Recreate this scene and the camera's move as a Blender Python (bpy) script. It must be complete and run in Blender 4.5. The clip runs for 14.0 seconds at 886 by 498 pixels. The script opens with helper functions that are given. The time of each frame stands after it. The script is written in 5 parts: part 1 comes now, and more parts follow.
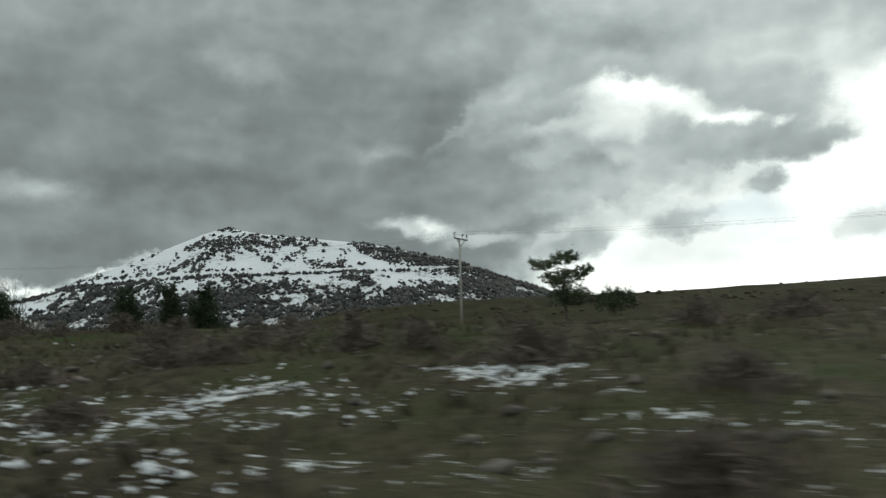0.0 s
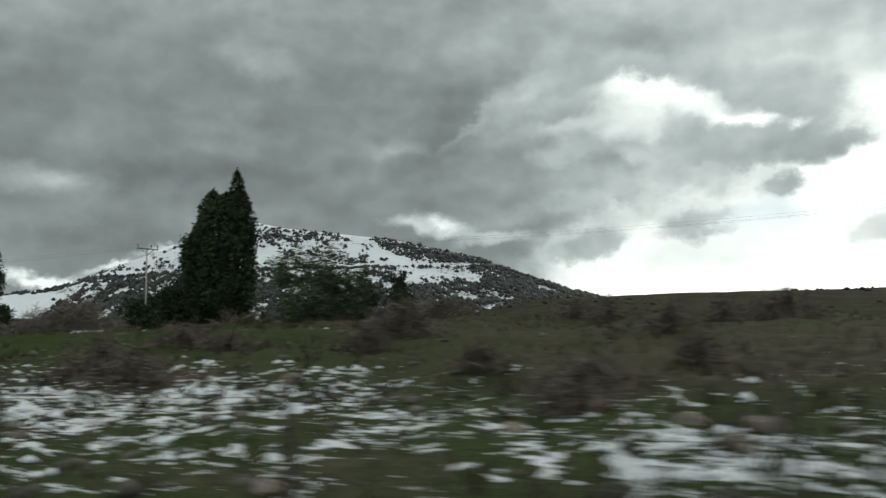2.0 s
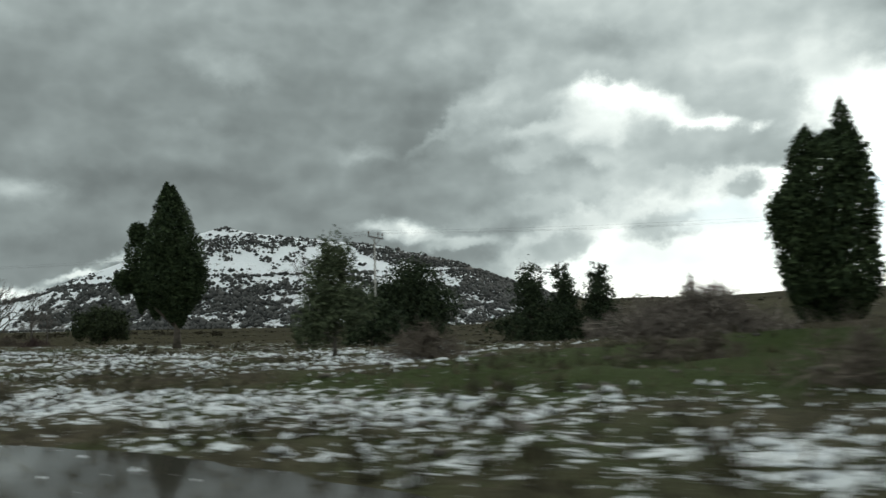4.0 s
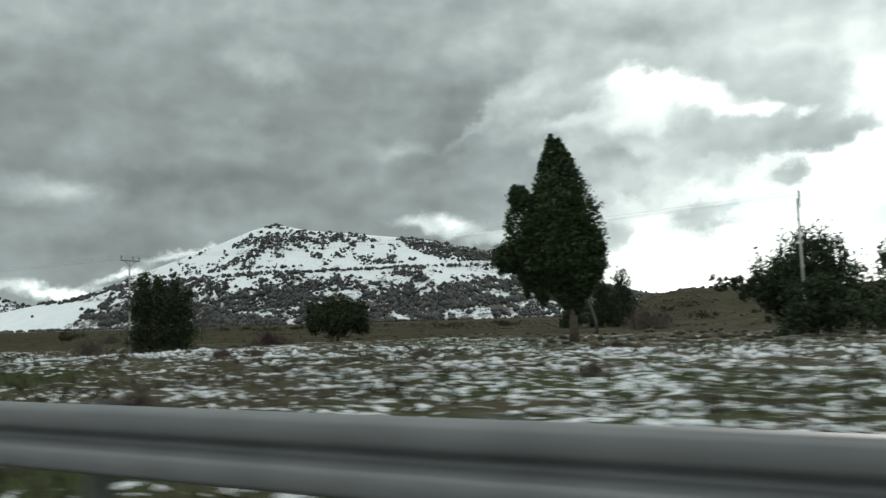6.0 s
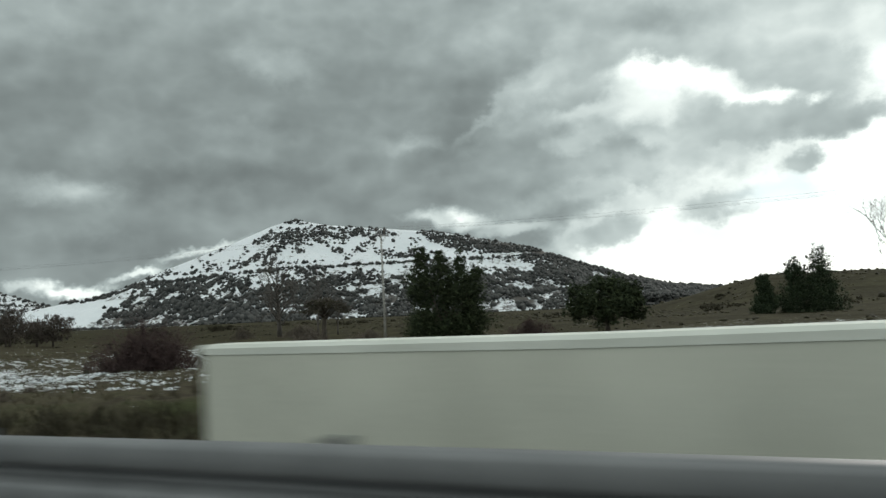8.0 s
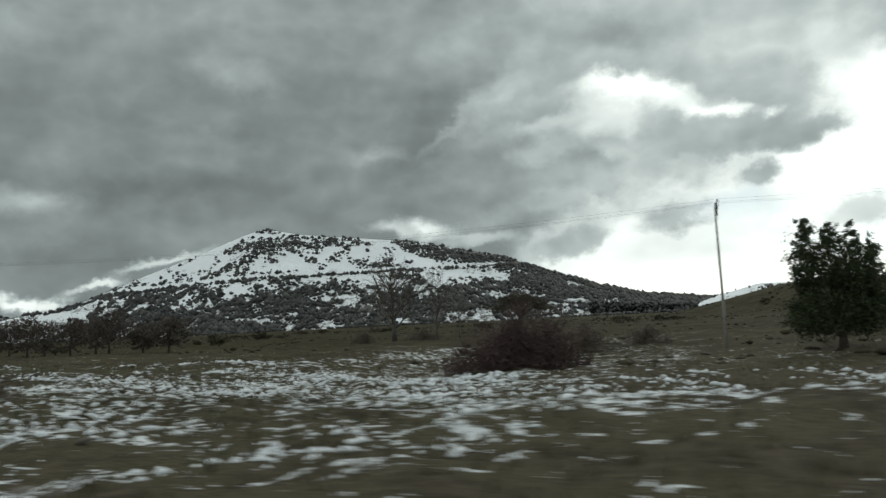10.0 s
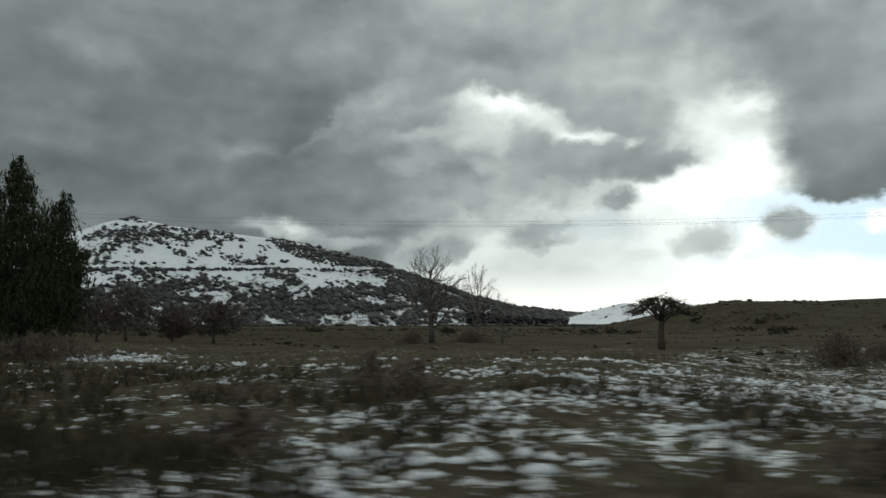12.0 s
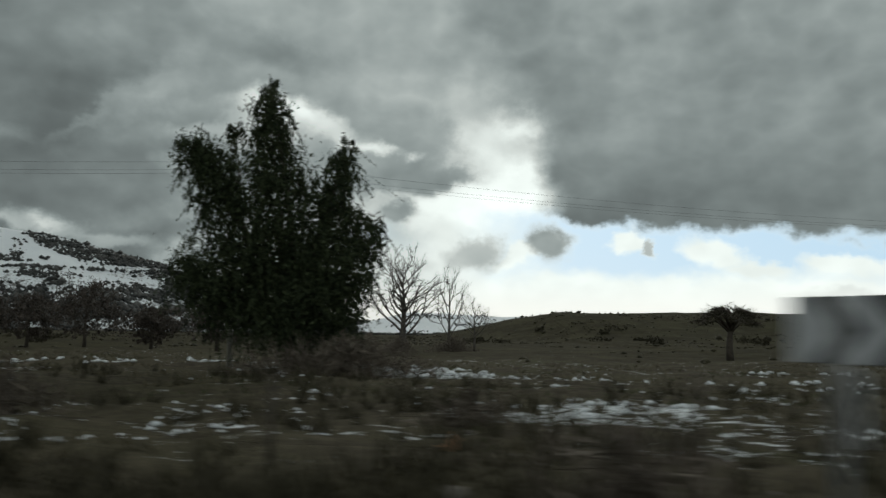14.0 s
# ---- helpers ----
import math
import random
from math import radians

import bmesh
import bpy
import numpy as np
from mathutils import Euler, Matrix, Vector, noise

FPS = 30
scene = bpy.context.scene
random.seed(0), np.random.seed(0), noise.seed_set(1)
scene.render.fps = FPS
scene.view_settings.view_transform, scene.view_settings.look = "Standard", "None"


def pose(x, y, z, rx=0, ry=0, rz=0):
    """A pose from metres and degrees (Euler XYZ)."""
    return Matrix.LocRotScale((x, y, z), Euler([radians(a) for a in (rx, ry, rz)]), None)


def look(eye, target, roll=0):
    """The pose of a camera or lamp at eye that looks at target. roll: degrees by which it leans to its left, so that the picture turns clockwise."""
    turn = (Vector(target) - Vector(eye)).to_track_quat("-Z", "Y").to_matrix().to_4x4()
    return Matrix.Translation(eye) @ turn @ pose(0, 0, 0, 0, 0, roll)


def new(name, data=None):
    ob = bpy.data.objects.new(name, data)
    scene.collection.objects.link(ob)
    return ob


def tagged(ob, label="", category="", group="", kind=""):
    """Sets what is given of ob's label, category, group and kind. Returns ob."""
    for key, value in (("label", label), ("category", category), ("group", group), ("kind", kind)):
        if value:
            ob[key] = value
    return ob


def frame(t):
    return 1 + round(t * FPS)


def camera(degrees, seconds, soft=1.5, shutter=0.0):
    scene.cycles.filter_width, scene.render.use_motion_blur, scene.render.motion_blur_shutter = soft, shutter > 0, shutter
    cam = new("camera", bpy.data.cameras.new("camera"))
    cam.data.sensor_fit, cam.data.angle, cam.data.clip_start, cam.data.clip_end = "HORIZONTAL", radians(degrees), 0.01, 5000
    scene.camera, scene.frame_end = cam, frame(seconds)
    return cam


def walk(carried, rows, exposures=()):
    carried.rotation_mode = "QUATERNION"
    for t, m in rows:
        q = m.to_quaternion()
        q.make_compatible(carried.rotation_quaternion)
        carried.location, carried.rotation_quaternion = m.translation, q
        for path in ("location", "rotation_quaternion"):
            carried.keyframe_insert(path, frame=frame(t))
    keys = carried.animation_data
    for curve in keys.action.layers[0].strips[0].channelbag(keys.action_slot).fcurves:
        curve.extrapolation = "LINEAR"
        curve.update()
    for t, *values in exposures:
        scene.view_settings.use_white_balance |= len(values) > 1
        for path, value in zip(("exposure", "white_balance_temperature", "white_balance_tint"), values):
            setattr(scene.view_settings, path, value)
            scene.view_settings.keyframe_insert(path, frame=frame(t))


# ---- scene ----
cam = camera(60.5, 14.0, soft=1.45, shutter=0.32)
ROWS = [
    (0.0, pose(0.00, 0.00, -0.020, 94.87, 1.61, -0.00)),
    (0.5, pose(-8.32, 3.43, -0.080, 95.66, 1.66, -0.45)),
    (1.0, pose(-16.62, 6.91, -0.150, 95.53, 1.50, 0.21)),
    (1.5, pose(-24.90, 10.43, -0.230, 94.93, 0.70, 0.78)),
    (2.0, pose(-33.17, 14.00, -0.300, 94.70, 0.53, 0.83)),
    (2.5, pose(-41.41, 17.61, -0.360, 94.50, 0.35, -0.31)),
    (3.0, pose(-49.64, 21.25, -0.420, 94.49, 1.09, -1.63)),
    (3.5, pose(-57.86, 24.93, -0.480, 94.77, 1.11, -2.19)),
    (4.0, pose(-66.05, 28.64, -0.500, 95.02, 1.43, -1.48)),
    (4.2, pose(-69.33, 30.13, -0.500, 95.18, 1.01, -1.14)),
    (6.3, pose(-103.48, 46.34, -0.294, 94.64, 2.24, 2.12)),
    (6.5, pose(-106.70, 47.94, -0.253, 94.62, 2.21, 2.50)),
    (7.0, pose(-114.73, 52.00, -0.219, 94.25, 2.43, 3.32)),
    (7.5, pose(-122.75, 56.09, -0.215, 93.95, 2.45, 3.44)),
    (8.0, pose(-130.86, 60.00, -0.217, 94.25, 3.00, 2.50)),
    (8.5, pose(-139.15, 63.49, -0.350, 94.80, 3.29, 2.03)),
    (9.0, pose(-147.61, 66.57, -0.394, 94.60, 3.57, 1.81)),
    (9.2, pose(-151.01, 67.75, -0.398, 94.51, 3.78, 1.42)),
    (11.3, pose(-186.02, 81.93, -0.480, 96.00, 1.14, -4.19)),
    (11.5, pose(-189.22, 83.57, -0.480, 96.02, 1.07, -5.35)),
    (11.7, pose(-192.40, 85.26, -0.490, 95.88, 0.97, -7.04)),
    (12.0, pose(-197.10, 87.93, -0.510, 95.07, 0.26, -10.43)),
    (12.1, pose(-198.64, 88.85, -0.530, 94.83, -0.01, -11.65)),
    (12.5, pose(-204.69, 92.76, -0.610, 94.10, 0.34, -16.32)),
    (13.0, pose(-211.92, 98.11, -0.740, 94.70, 0.29, -20.60)),
    (13.5, pose(-218.95, 103.73, -0.830, 95.13, -0.79, -24.32)),
    (14.0, pose(-225.94, 109.40, -0.900, 95.72, -0.70, -27.16)),
]
EXPOSURES = [(0.0, 0.0), (2.0, 0.03), (4.2, 0.15), (6.3, 0.37), (7.5, 0.34), (8.0, 0.2), (9.2, 0.12), (11.3, -0.3), (12.5, -0.42), (13.5, -0.56), (14.0, -0.6)]
walk(cam, ROWS, EXPOSURES)

# ---- world and sun ----
SUN_AZ, SUN_EL = 33.0, 24.0


class Graph:
    """Short spelling for node trees."""

    def __init__(self, tree):
        self.t = tree

    def node(self, kind, **values):
        n = self.t.nodes.new(kind)
        for k, v in values.items():
            n.inputs[k.replace("_", " ")].default_value = v
        return n

    def put(self, socket, value):
        if isinstance(value, (int, float)):
            socket.default_value = value
        elif isinstance(value, tuple):
            socket.default_value = value if len(value) != 3 or socket.type == "VECTOR" else (*value, 1)
        else:
            self.t.links.new(value, socket)

    def math(self, op, a, b=0.0, c=0.0, clamp=False):
        n = self.t.nodes.new("ShaderNodeMath")
        n.operation, n.use_clamp = op, clamp
        for s, v in zip(n.inputs, (a, b, c)):
            self.put(s, v)
        return n.outputs[0]

    def add(self, a, b):
        return self.math("ADD", a, b)

    def sub(self, a, b):
        return self.math("SUBTRACT", a, b)

    def mul(self, a, b):
        return self.math("MULTIPLY", a, b)

    def most(self, *a):
        r = a[0]
        for b in a[1:]:
            r = self.math("MAXIMUM", r, b)
        return r

    def step(self, v, lo, hi):
        n = self.t.nodes.new("ShaderNodeMapRange")
        n.interpolation_type = "SMOOTHSTEP"
        self.put(n.inputs[0], v)
        n.inputs[1].default_value, n.inputs[2].default_value = lo, hi
        return n.outputs[0]

    def mix(self, f, a, b):
        n = self.t.nodes.new("ShaderNodeMix")
        n.data_type = "RGBA"
        self.put(n.inputs[0], f)
        self.put(n.inputs[6], a)
        self.put(n.inputs[7], b)
        return n.outputs[2]

    def noise(self, vec, scale, detail=4.0, rough=0.55, warp=0.0):
        n = self.t.nodes.new("ShaderNodeTexNoise")
        n.inputs["Scale"].default_value, n.inputs["Detail"].default_value = scale, detail
        n.inputs["Roughness"].default_value, n.inputs["Distortion"].default_value = rough, warp
        if vec is not None:
            self.t.links.new(vec, n.inputs["Vector"])
        return n.outputs[0]

    def vec(self, x, y, z=0.0):
        n = self.t.nodes.new("ShaderNodeCombineXYZ")
        for s, v in zip(n.inputs, (x, y, z)):
            self.put(s, v)
        return n.outputs[0]


# clouds, each: azimuth, elevation, half width, half height, tilt in degrees, brightness in stops, how dense
# the grey deck, its bright breaks, the greys before them, the gap towards the sun and the loose heaps over the blue
DECK_WEST = [
    (-30.3, 20.5, 4.1, 1.7, 7, -1.29, 0.8), (-27.2, 18.3, 4.7, 1.5, 5, -1.83, 0.6), (-14.3, 18.0, 3.3, 1.3, -4, -1.09, 0.8), (-15.1, 20.7, 3.7, 1.3, 1, -1.38, 0.6),
    (-7.1, 17.7, 4.3, 2.2, 19, -1.98, 0.7), (-3.9, 21.2, 5.2, 1.4, -2, -1.55, 0.6), (-0.9, 13.2, 4.3, 2.5, 27, -2.36, 0.8), (-11.1, 14.4, 6.3, 1.4, -1, -2.14, 0.6),
    (-22.4, 15.2, 7.3, 1.7, 2, -2.03, 0.7), (-4.2, 12.6, 2.2, 0.6, -3, -1.51, 0.7), (-15.8, 13.3, 2.9, 0.8, 0, -1.6, 0.7), (-20.6, 9.9, 8.5, 1.2, 0, -2.36, 0.8),
    (-28.7, 9.1, 3.3, 1.1, -9, -1.03, 0.9),
]
DECK_LOW = [
    (-11.4, 8.1, 9.6, 1.3, -2, -1.96, 0.7), (-30.5, 5.5, 3.0, 1.7, -1, -1.88, 0.7), (-24.5, 5.4, 4.8, 1.4, -1, -2.1, 0.8), (1.5, 9.0, 4.7, 1.7, 6, -1.73, 0.8),
    (-3.8, 7.5, 3.4, 1.1, -3, -1.73, 0.7), (-27.4, 7.0, 4.2, 1.0, 0, -1.54, 0.6), (5.2, 7.4, 3.8, 0.9, 6, -1.21, 0.8), (2.4, 10.6, 2.6, 1.5, -4, -1.53, 0.6),
    (3.9, 20.3, 4.3, 1.6, 15, -1.08, 0.6), (5.8, 16.2, 1.7, 4.8, -50, -0.67, 0.8), (10.3, 20.3, 3.8, 1.1, -7, -1.21, 0.6), (15.6, 19.2, 5.2, 1.2, -9, -1.44, 0.8),
    (21.6, 17.2, 4.1, 1.3, -20, -0.67, 0.7),
]
BREAKS = [
    (14.9, 15.0, 3.4, 1.2, -8, 0.15, 1.0), (19.5, 13.6, 2.8, 1.1, -24, 0.09, 0.95), (11.6, 13.6, 2.9, 1.2, 19, -0.22, 0.85), (16.7, 12.7, 3.5, 1.0, -8, -0.08, 0.9),
    (7.7, 13.3, 3.8, 0.6, 13, -0.63, 0.8), (26.5, 16.3, 2.4, 2.1, -12, -0.48, 0.8), (28.7, 14.4, 2.0, 3.2, -12, 0.0, 0.9), (-0.7, 6.8, 1.9, 0.6, -3, -0.02, 0.95),
    (-3.2, 6.4, 1.9, 0.5, -3, -0.48, 0.9), (12.3, 7.8, 2.4, 1.2, 20, -0.18, 0.8), (2.1, 6.0, 3.0, 0.4, -4, -0.56, 0.7), (3.1, 14.8, 3.9, 0.4, 31, -1.18, 0.7),
    (25.0, 14.7, 1.0, 1.1, -10, -0.73, 0.6),
]
GREYS = [
    (19.3, 11.6, 4.1, 1.2, -8, -1.27, 0.9), (24.1, 13.0, 1.6, 1.9, -9, -1.23, 0.8), (24.3, 10.9, 3.8, 1.0, -14, -1.11, 0.85), (27.9, 10.9, 2.0, 0.8, -10, -0.94, 0.8),
    (17.2, 12.7, 1.9, 1.0, -7, -1.07, 0.7), (18.2, 10.0, 1.4, 0.5, -7, -0.71, 0.8), (12.0, 9.8, 2.5, 1.5, -6, -1.61, 0.97), (8.2, 11.6, 2.3, 1.1, -5, -0.8, 0.7),
    (5.3, 12.3, 2.6, 1.2, 10, -1.61, 0.7), (9.4, 7.7, 2.3, 0.7, -5, -1.03, 0.85), (3.0, 5.4, 2.8, 0.6, 1, -0.87, 0.85), (8.6, 4.6, 2.9, 0.8, 11, -0.8, 0.85),
    (13.7, 11.1, 1.8, 0.7, -6, -0.89, 0.7),
]
LOW_BREAKS = [
    (-20.2, 5.0, 3.7, 0.4, 13, -0.52, 0.9), (-24.2, 3.5, 2.0, 0.4, 10, -0.19, 0.95), (-28.8, 2.5, 2.9, 0.7, -2, 0.06, 1.0), (-26.5, 2.6, 1.2, 0.5, -2, 0.04, 0.9),
    (-31.8, 2.5, 1.0, 0.4, -2, -0.78, 0.7), (16.9, 6.5, 2.1, 1.0, -6, -0.68, 0.9), (22.4, 6.9, 3.2, 1.2, -7, -0.13, 0.9), (23.9, 8.7, 1.3, 0.8, -8, -0.38, 0.85),
    (25.1, 4.7, 2.0, 0.7, -6, -0.05, 0.8),
]
OPENING = [
    (32.3, 14.6, 3.4, 1.4, -4, 0.55, 0.95), (30.2, 12.8, 2.2, 2.0, 7, 0.45, 0.9), (29.7, 16.2, 2.5, 1.6, -4, -0.41, 0.7), (33.7, 20.6, 1.3, 0.8, -6, 0.27, 0.9),
    (32.8, 10.6, 2.4, 2.4, -3, 0.64, 0.95), (30.5, 8.7, 6.9, 1.1, -3, 0.68, 0.95), (15.4, 15.6, 3.3, 0.8, -12, 0.52, 0.95), (21.0, 13.0, 2.1, 0.6, -1, 0.47, 0.95),
    (24.3, 12.6, 0.9, 0.4, 18, 0.16, 0.85),
]
PUFFS = [
    (23.9, 11.1, 5.6, 1.3, -2, -1.3, 0.9), (19.7, 11.9, 3.9, 1.2, -1, -1.11, 0.8), (25.0, 14.5, 3.0, 1.8, -2, -0.89, 0.7), (12.3, 8.9, 2.5, 1.4, 0, -1.27, 0.9),
    (23.7, 8.5, 1.95, 1.08, -1, -1.0, 0.97), (17.7, 6.3, 2.88, 1.32, 15, -1.15, 0.97), (21.5, 6.3, 2.5, 0.7, -1, 0.05, 0.8), (29.2, 5.6, 2.34, 1.38, 8, -0.44, 1.0),
    (35.2, 6.0, 2.21, 1.62, 3, -0.93, 1.0), (18.4, 9.8, 2.07, 0.6, -1, -1.0, 0.97), (10.2, 5.0, 2.88, 0.96, 15, -1.0, 0.97),
]
HEAPS = [
    (41.4, 6.5, 1.3, 0.9, -1, 0.53, 1.0), (42.7, 6.0, 0.6, 0.7, -1, -0.38, 0.95), (47.1, 5.3, 2.3, 1.1, -26, 0.51, 0.95), (49.6, 4.1, 2.2, 0.7, -1, 0.42, 0.9),
    (55.2, 4.4, 3.0, 0.9, -2, 0.53, 0.95), (32.9, 5.2, 3.0, 0.8, 0, 0.53, 0.7), (54.5, 2.4, 2.7, 0.5, 0, 0.09, 0.6),
]


def cloudy_world():
    world = bpy.data.worlds.new("world")
    scene.world = world
    world.use_nodes = True
    g = Graph(world.node_tree)
    g.t.nodes.clear()
    out, back = g.node("ShaderNodeOutputWorld"), g.node("ShaderNodeBackground")
    g.t.links.new(back.outputs[0], out.inputs[0])
    sky = g.t.nodes.new("ShaderNodeTexSky")
    sky.sky_type, sky.sun_disc = "NISHITA", False
    sky.sun_elevation, sky.sun_rotation = radians(SUN_EL), radians(SUN_AZ)
    sep = g.t.nodes.new("ShaderNodeSeparateXYZ")
    tex = g.t.nodes.new("ShaderNodeTexCoord")
    g.t.links.new(tex.outputs["Generated"], sep.inputs[0])
    x, y, z = sep.outputs
    flat = g.math("SQRT", g.add(g.mul(x, x), g.mul(y, y)))
    az0 = g.mul(g.math("ARCTAN2", x, y), 57.2958)
    el0 = g.mul(g.math("ARCTAN2", z, flat), 57.2958)

    # clouds lie in layers, so they flatten towards the horizon
    def field(dx, dy, lift, scale, detail, rough=0.52, tall=0.072):
        p = g.vec(g.add(g.mul(az0, 0.05), dx), g.add(g.mul(el0, tall), dy), lift)
        return g.noise(p, scale, detail, rough)

    mass, sunward = field(0.0, 0.0, 2.7, 2.4, 4, 0.45), field(0.035, -0.05, 2.7, 2.4, 4, 0.45)
    relief = g.sub(mass, sunward)
    lumps = g.math("ABSOLUTE", g.sub(field(0.0, 0.0, 5.1, 4.5, 2, 0.45), 0.5))
    fine = field(0.0, 0.0, 9.4, 8.0, 3, 0.5)
    wob, wob2 = field(0.0, 0.0, 0.0, 4.6, 6, 0.6, 0.06), field(0.0, 0.0, 7.3, 4.6, 6, 0.6, 0.06)
    az = g.add(az0, g.mul(g.sub(wob, 0.5), 5.5))
    el = g.add(el0, g.mul(g.sub(wob2, 0.5), 4.2))

    def puff(a, e, ra, re, tilt, dense, inner, outer, after=0.0):
        """after: the value painted before, so that clouds are worked out one by one."""
        at = g.vec(az, el, g.mul(after, 0.0001) if after else 0.0)
        m = g.t.nodes.new("ShaderNodeMapping")
        m.vector_type = "TEXTURE"
        m.inputs["Scale"].default_value = (ra, re, 1)
        m.inputs["Rotation"].default_value = (0, 0, radians(tilt))
        m.inputs["Location"].default_value = (a, e, 0)
        g.t.links.new(at, m.inputs[0])
        d = g.t.nodes.new("ShaderNodeVectorMath")
        d.operation = "LENGTH"
        g.t.links.new(m.outputs[0], d.inputs[0])
        n = g.t.nodes.new("ShaderNodeMapRange")
        n.interpolation_type = "SMOOTHSTEP"
        g.t.links.new(d.outputs["Value"], n.inputs[0])
        n.inputs[1].default_value, n.inputs[2].default_value, n.inputs[3].default_value, n.inputs[4].default_value = inner, outer, dense, 0.0
        return n.outputs[0]

    def toward(v, target, amount):
        return g.add(v, g.mul(g.sub(target, v), amount))

    def paint(v, clouds, inner, outer):
        for a, e, ra, re, tilt, target, dense in clouds:
            v = toward(v, target, puff(a, e, ra, re, tilt, dense, inner, outer, v))
        return v

    # brightness in stops: the deck, its bright opening towards the sun, the bank beyond and loose clouds in front
    stops = g.add(-1.95, g.mul(g.step(el0, 14.0, 22.0), 0.3))
    stops = g.add(stops, g.mul(g.mul(g.step(az, 0.0, 15.0), g.step(el0, 5.0, 9.0)), 0.85))
    stops = g.add(stops, g.mul(g.step(el0, 28.0, 65.0), 1.6))
    stops = g.add(stops, g.mul(g.step(g.math("ABSOLUTE", az0), 75.0, 130.0), 1.3))
    stops = paint(stops, DECK_WEST, 0.0, 1.6)
    stops = paint(stops, DECK_LOW, 0.0, 1.6)
    edge = g.add(g.mul(g.sub(az, 12.0), 0.26), g.sub(6.9, el))
    opening = g.mul(g.step(edge, -1.6, 1.6), g.step(az, 2.5, 8.5))
    stops = toward(stops, g.add(0.1, g.mul(g.step(az, 20.0, 32.0), 0.6)), g.mul(opening, 0.95))
    stops = paint(stops, BREAKS, 0.0, 1.8)
    stops = paint(stops, GREYS, 0.35, 1.35)
    stops = paint(stops, LOW_BREAKS, 0.3, 1.3)
    stops = paint(stops, OPENING, 0.0, 1.7)
    lean = g.mul(g.math("MAXIMUM", g.sub(el0, 16.0), 0.0), 0.9)
    bank = g.mul(g.step(g.add(az, lean), 33.0, 36.8), g.step(g.add(el, g.mul(g.sub(az, 35.0), 0.10)), 7.7, 8.7))
    open_sky = g.math("SUBTRACT", 1.0, bank)
    shade = g.add(-1.9, g.mul(g.step(el0, 8.0, 15.0), 0.65))
    stops = toward(stops, shade, g.mul(bank, 0.95))
    stops = paint(stops, HEAPS, 0.4, 1.25)
    stops = paint(stops, PUFFS, 0.4, 1.25)
    body = g.add(g.mul(relief, 1.5), g.add(g.mul(g.sub(mass, 0.5), 0.9), g.add(g.mul(g.sub(0.1, lumps), 0.9), g.mul(g.sub(fine, 0.5), 0.22))))
    # thick bright cloud shows less of its relief
    stops = g.add(stops, g.mul(body, g.add(0.45, g.mul(g.step(g.mul(stops, -1.0), -0.2, 1.2), 0.55))))
    level = g.math("MINIMUM", g.math("POWER", 2.0, stops), 1.9)
    level = g.math("MAXIMUM", level, 0.10)
    warm = g.step(level, 0.25, 1.0)
    col = g.mix(warm, g.vec(g.mul(level, 0.85), level, g.mul(level, 0.985)), g.vec(g.mul(level, 0.92), level, g.mul(level, 0.955)))
    # blue shows low between the clouds
    lit = g.node("ShaderNodeVectorMath")
    lit.operation = "SCALE"
    g.t.links.new(sky.outputs[0], lit.inputs[0])
    lit.inputs["Scale"].default_value = 0.09
    blue = g.mix(0.12, (0.80, 1.14, 1.42), lit.outputs[0])
    heaps = 0.0
    for a, e, ra, re, tilt, target, dense in HEAPS[:6] + PUFFS[7:9]:
        heaps = g.math("MAXIMUM", heaps, puff(a, e, ra, re, tilt, 1.0, 0.55, 1.25, stops))
    low = g.mul(g.mul(g.step(az, 27.0, 37.0), open_sky), g.mul(g.step(el, 3.0, 4.6), g.math("SUBTRACT", 1.0, heaps)))
    low = g.mul(low, g.math("SUBTRACT", 1.0, g.step(el, 7.6, 9.2)))
    low = g.mul(low, g.step(g.add(g.mul(mass, -0.8), g.mul(fine, -0.4)), -0.86, -0.70))
    col = g.mix(low, col, blue)
    # pale blue thins out the cloud in the opening
    thin = g.math("MAXIMUM", puff(22.4, 6.7, 3.6, 1.3, -7, 0.5, 0.2, 1.3), puff(21.5, 6.3, 2.5, 0.8, 0, 0.35, 0.2, 1.3))
    col = g.mix(thin, col, (0.70, 0.86, 0.90))
    # haze at the rim of the land, and dull ground below it
    col = g.mix(g.mul(g.math("SUBTRACT", 1.0, g.step(el0, 0.5, 3.8)), g.step(az0, 6.0, 14.0)), col, (1.45, 1.48, 1.38))
    col = g.mix(g.step(g.mul(el0, -1.0), 0.5, 3.0), col, (0.06, 0.06, 0.055))
    g.put(back.inputs[0], col)
    back.inputs[1].default_value = 1.0


cloudy_world()
lamp = bpy.data.lights.new("sun", "SUN")
lamp.energy, lamp.angle, lamp.color = 0.9, radians(12), (1.0, 0.95, 0.88)
sun = new("sun", lamp)
_d = Vector((math.sin(radians(SUN_AZ)) * math.cos(radians(SUN_EL)), math.cos(radians(SUN_AZ)) * math.cos(radians(SUN_EL)), math.sin(radians(SUN_EL))))
sun.matrix_world = look(_d * 100, (0, 0, 0))

# ---- materials ----
def principled(name):
    m = bpy.data.materials.new(name)
    m.use_nodes = True
    g = Graph(m.node_tree)
    b = next(n for n in m.node_tree.nodes if n.type == "BSDF_PRINCIPLED")
    return m, g, b


def where(g):
    return g.t.nodes.new("ShaderNodeTexCoord").outputs["Object"]


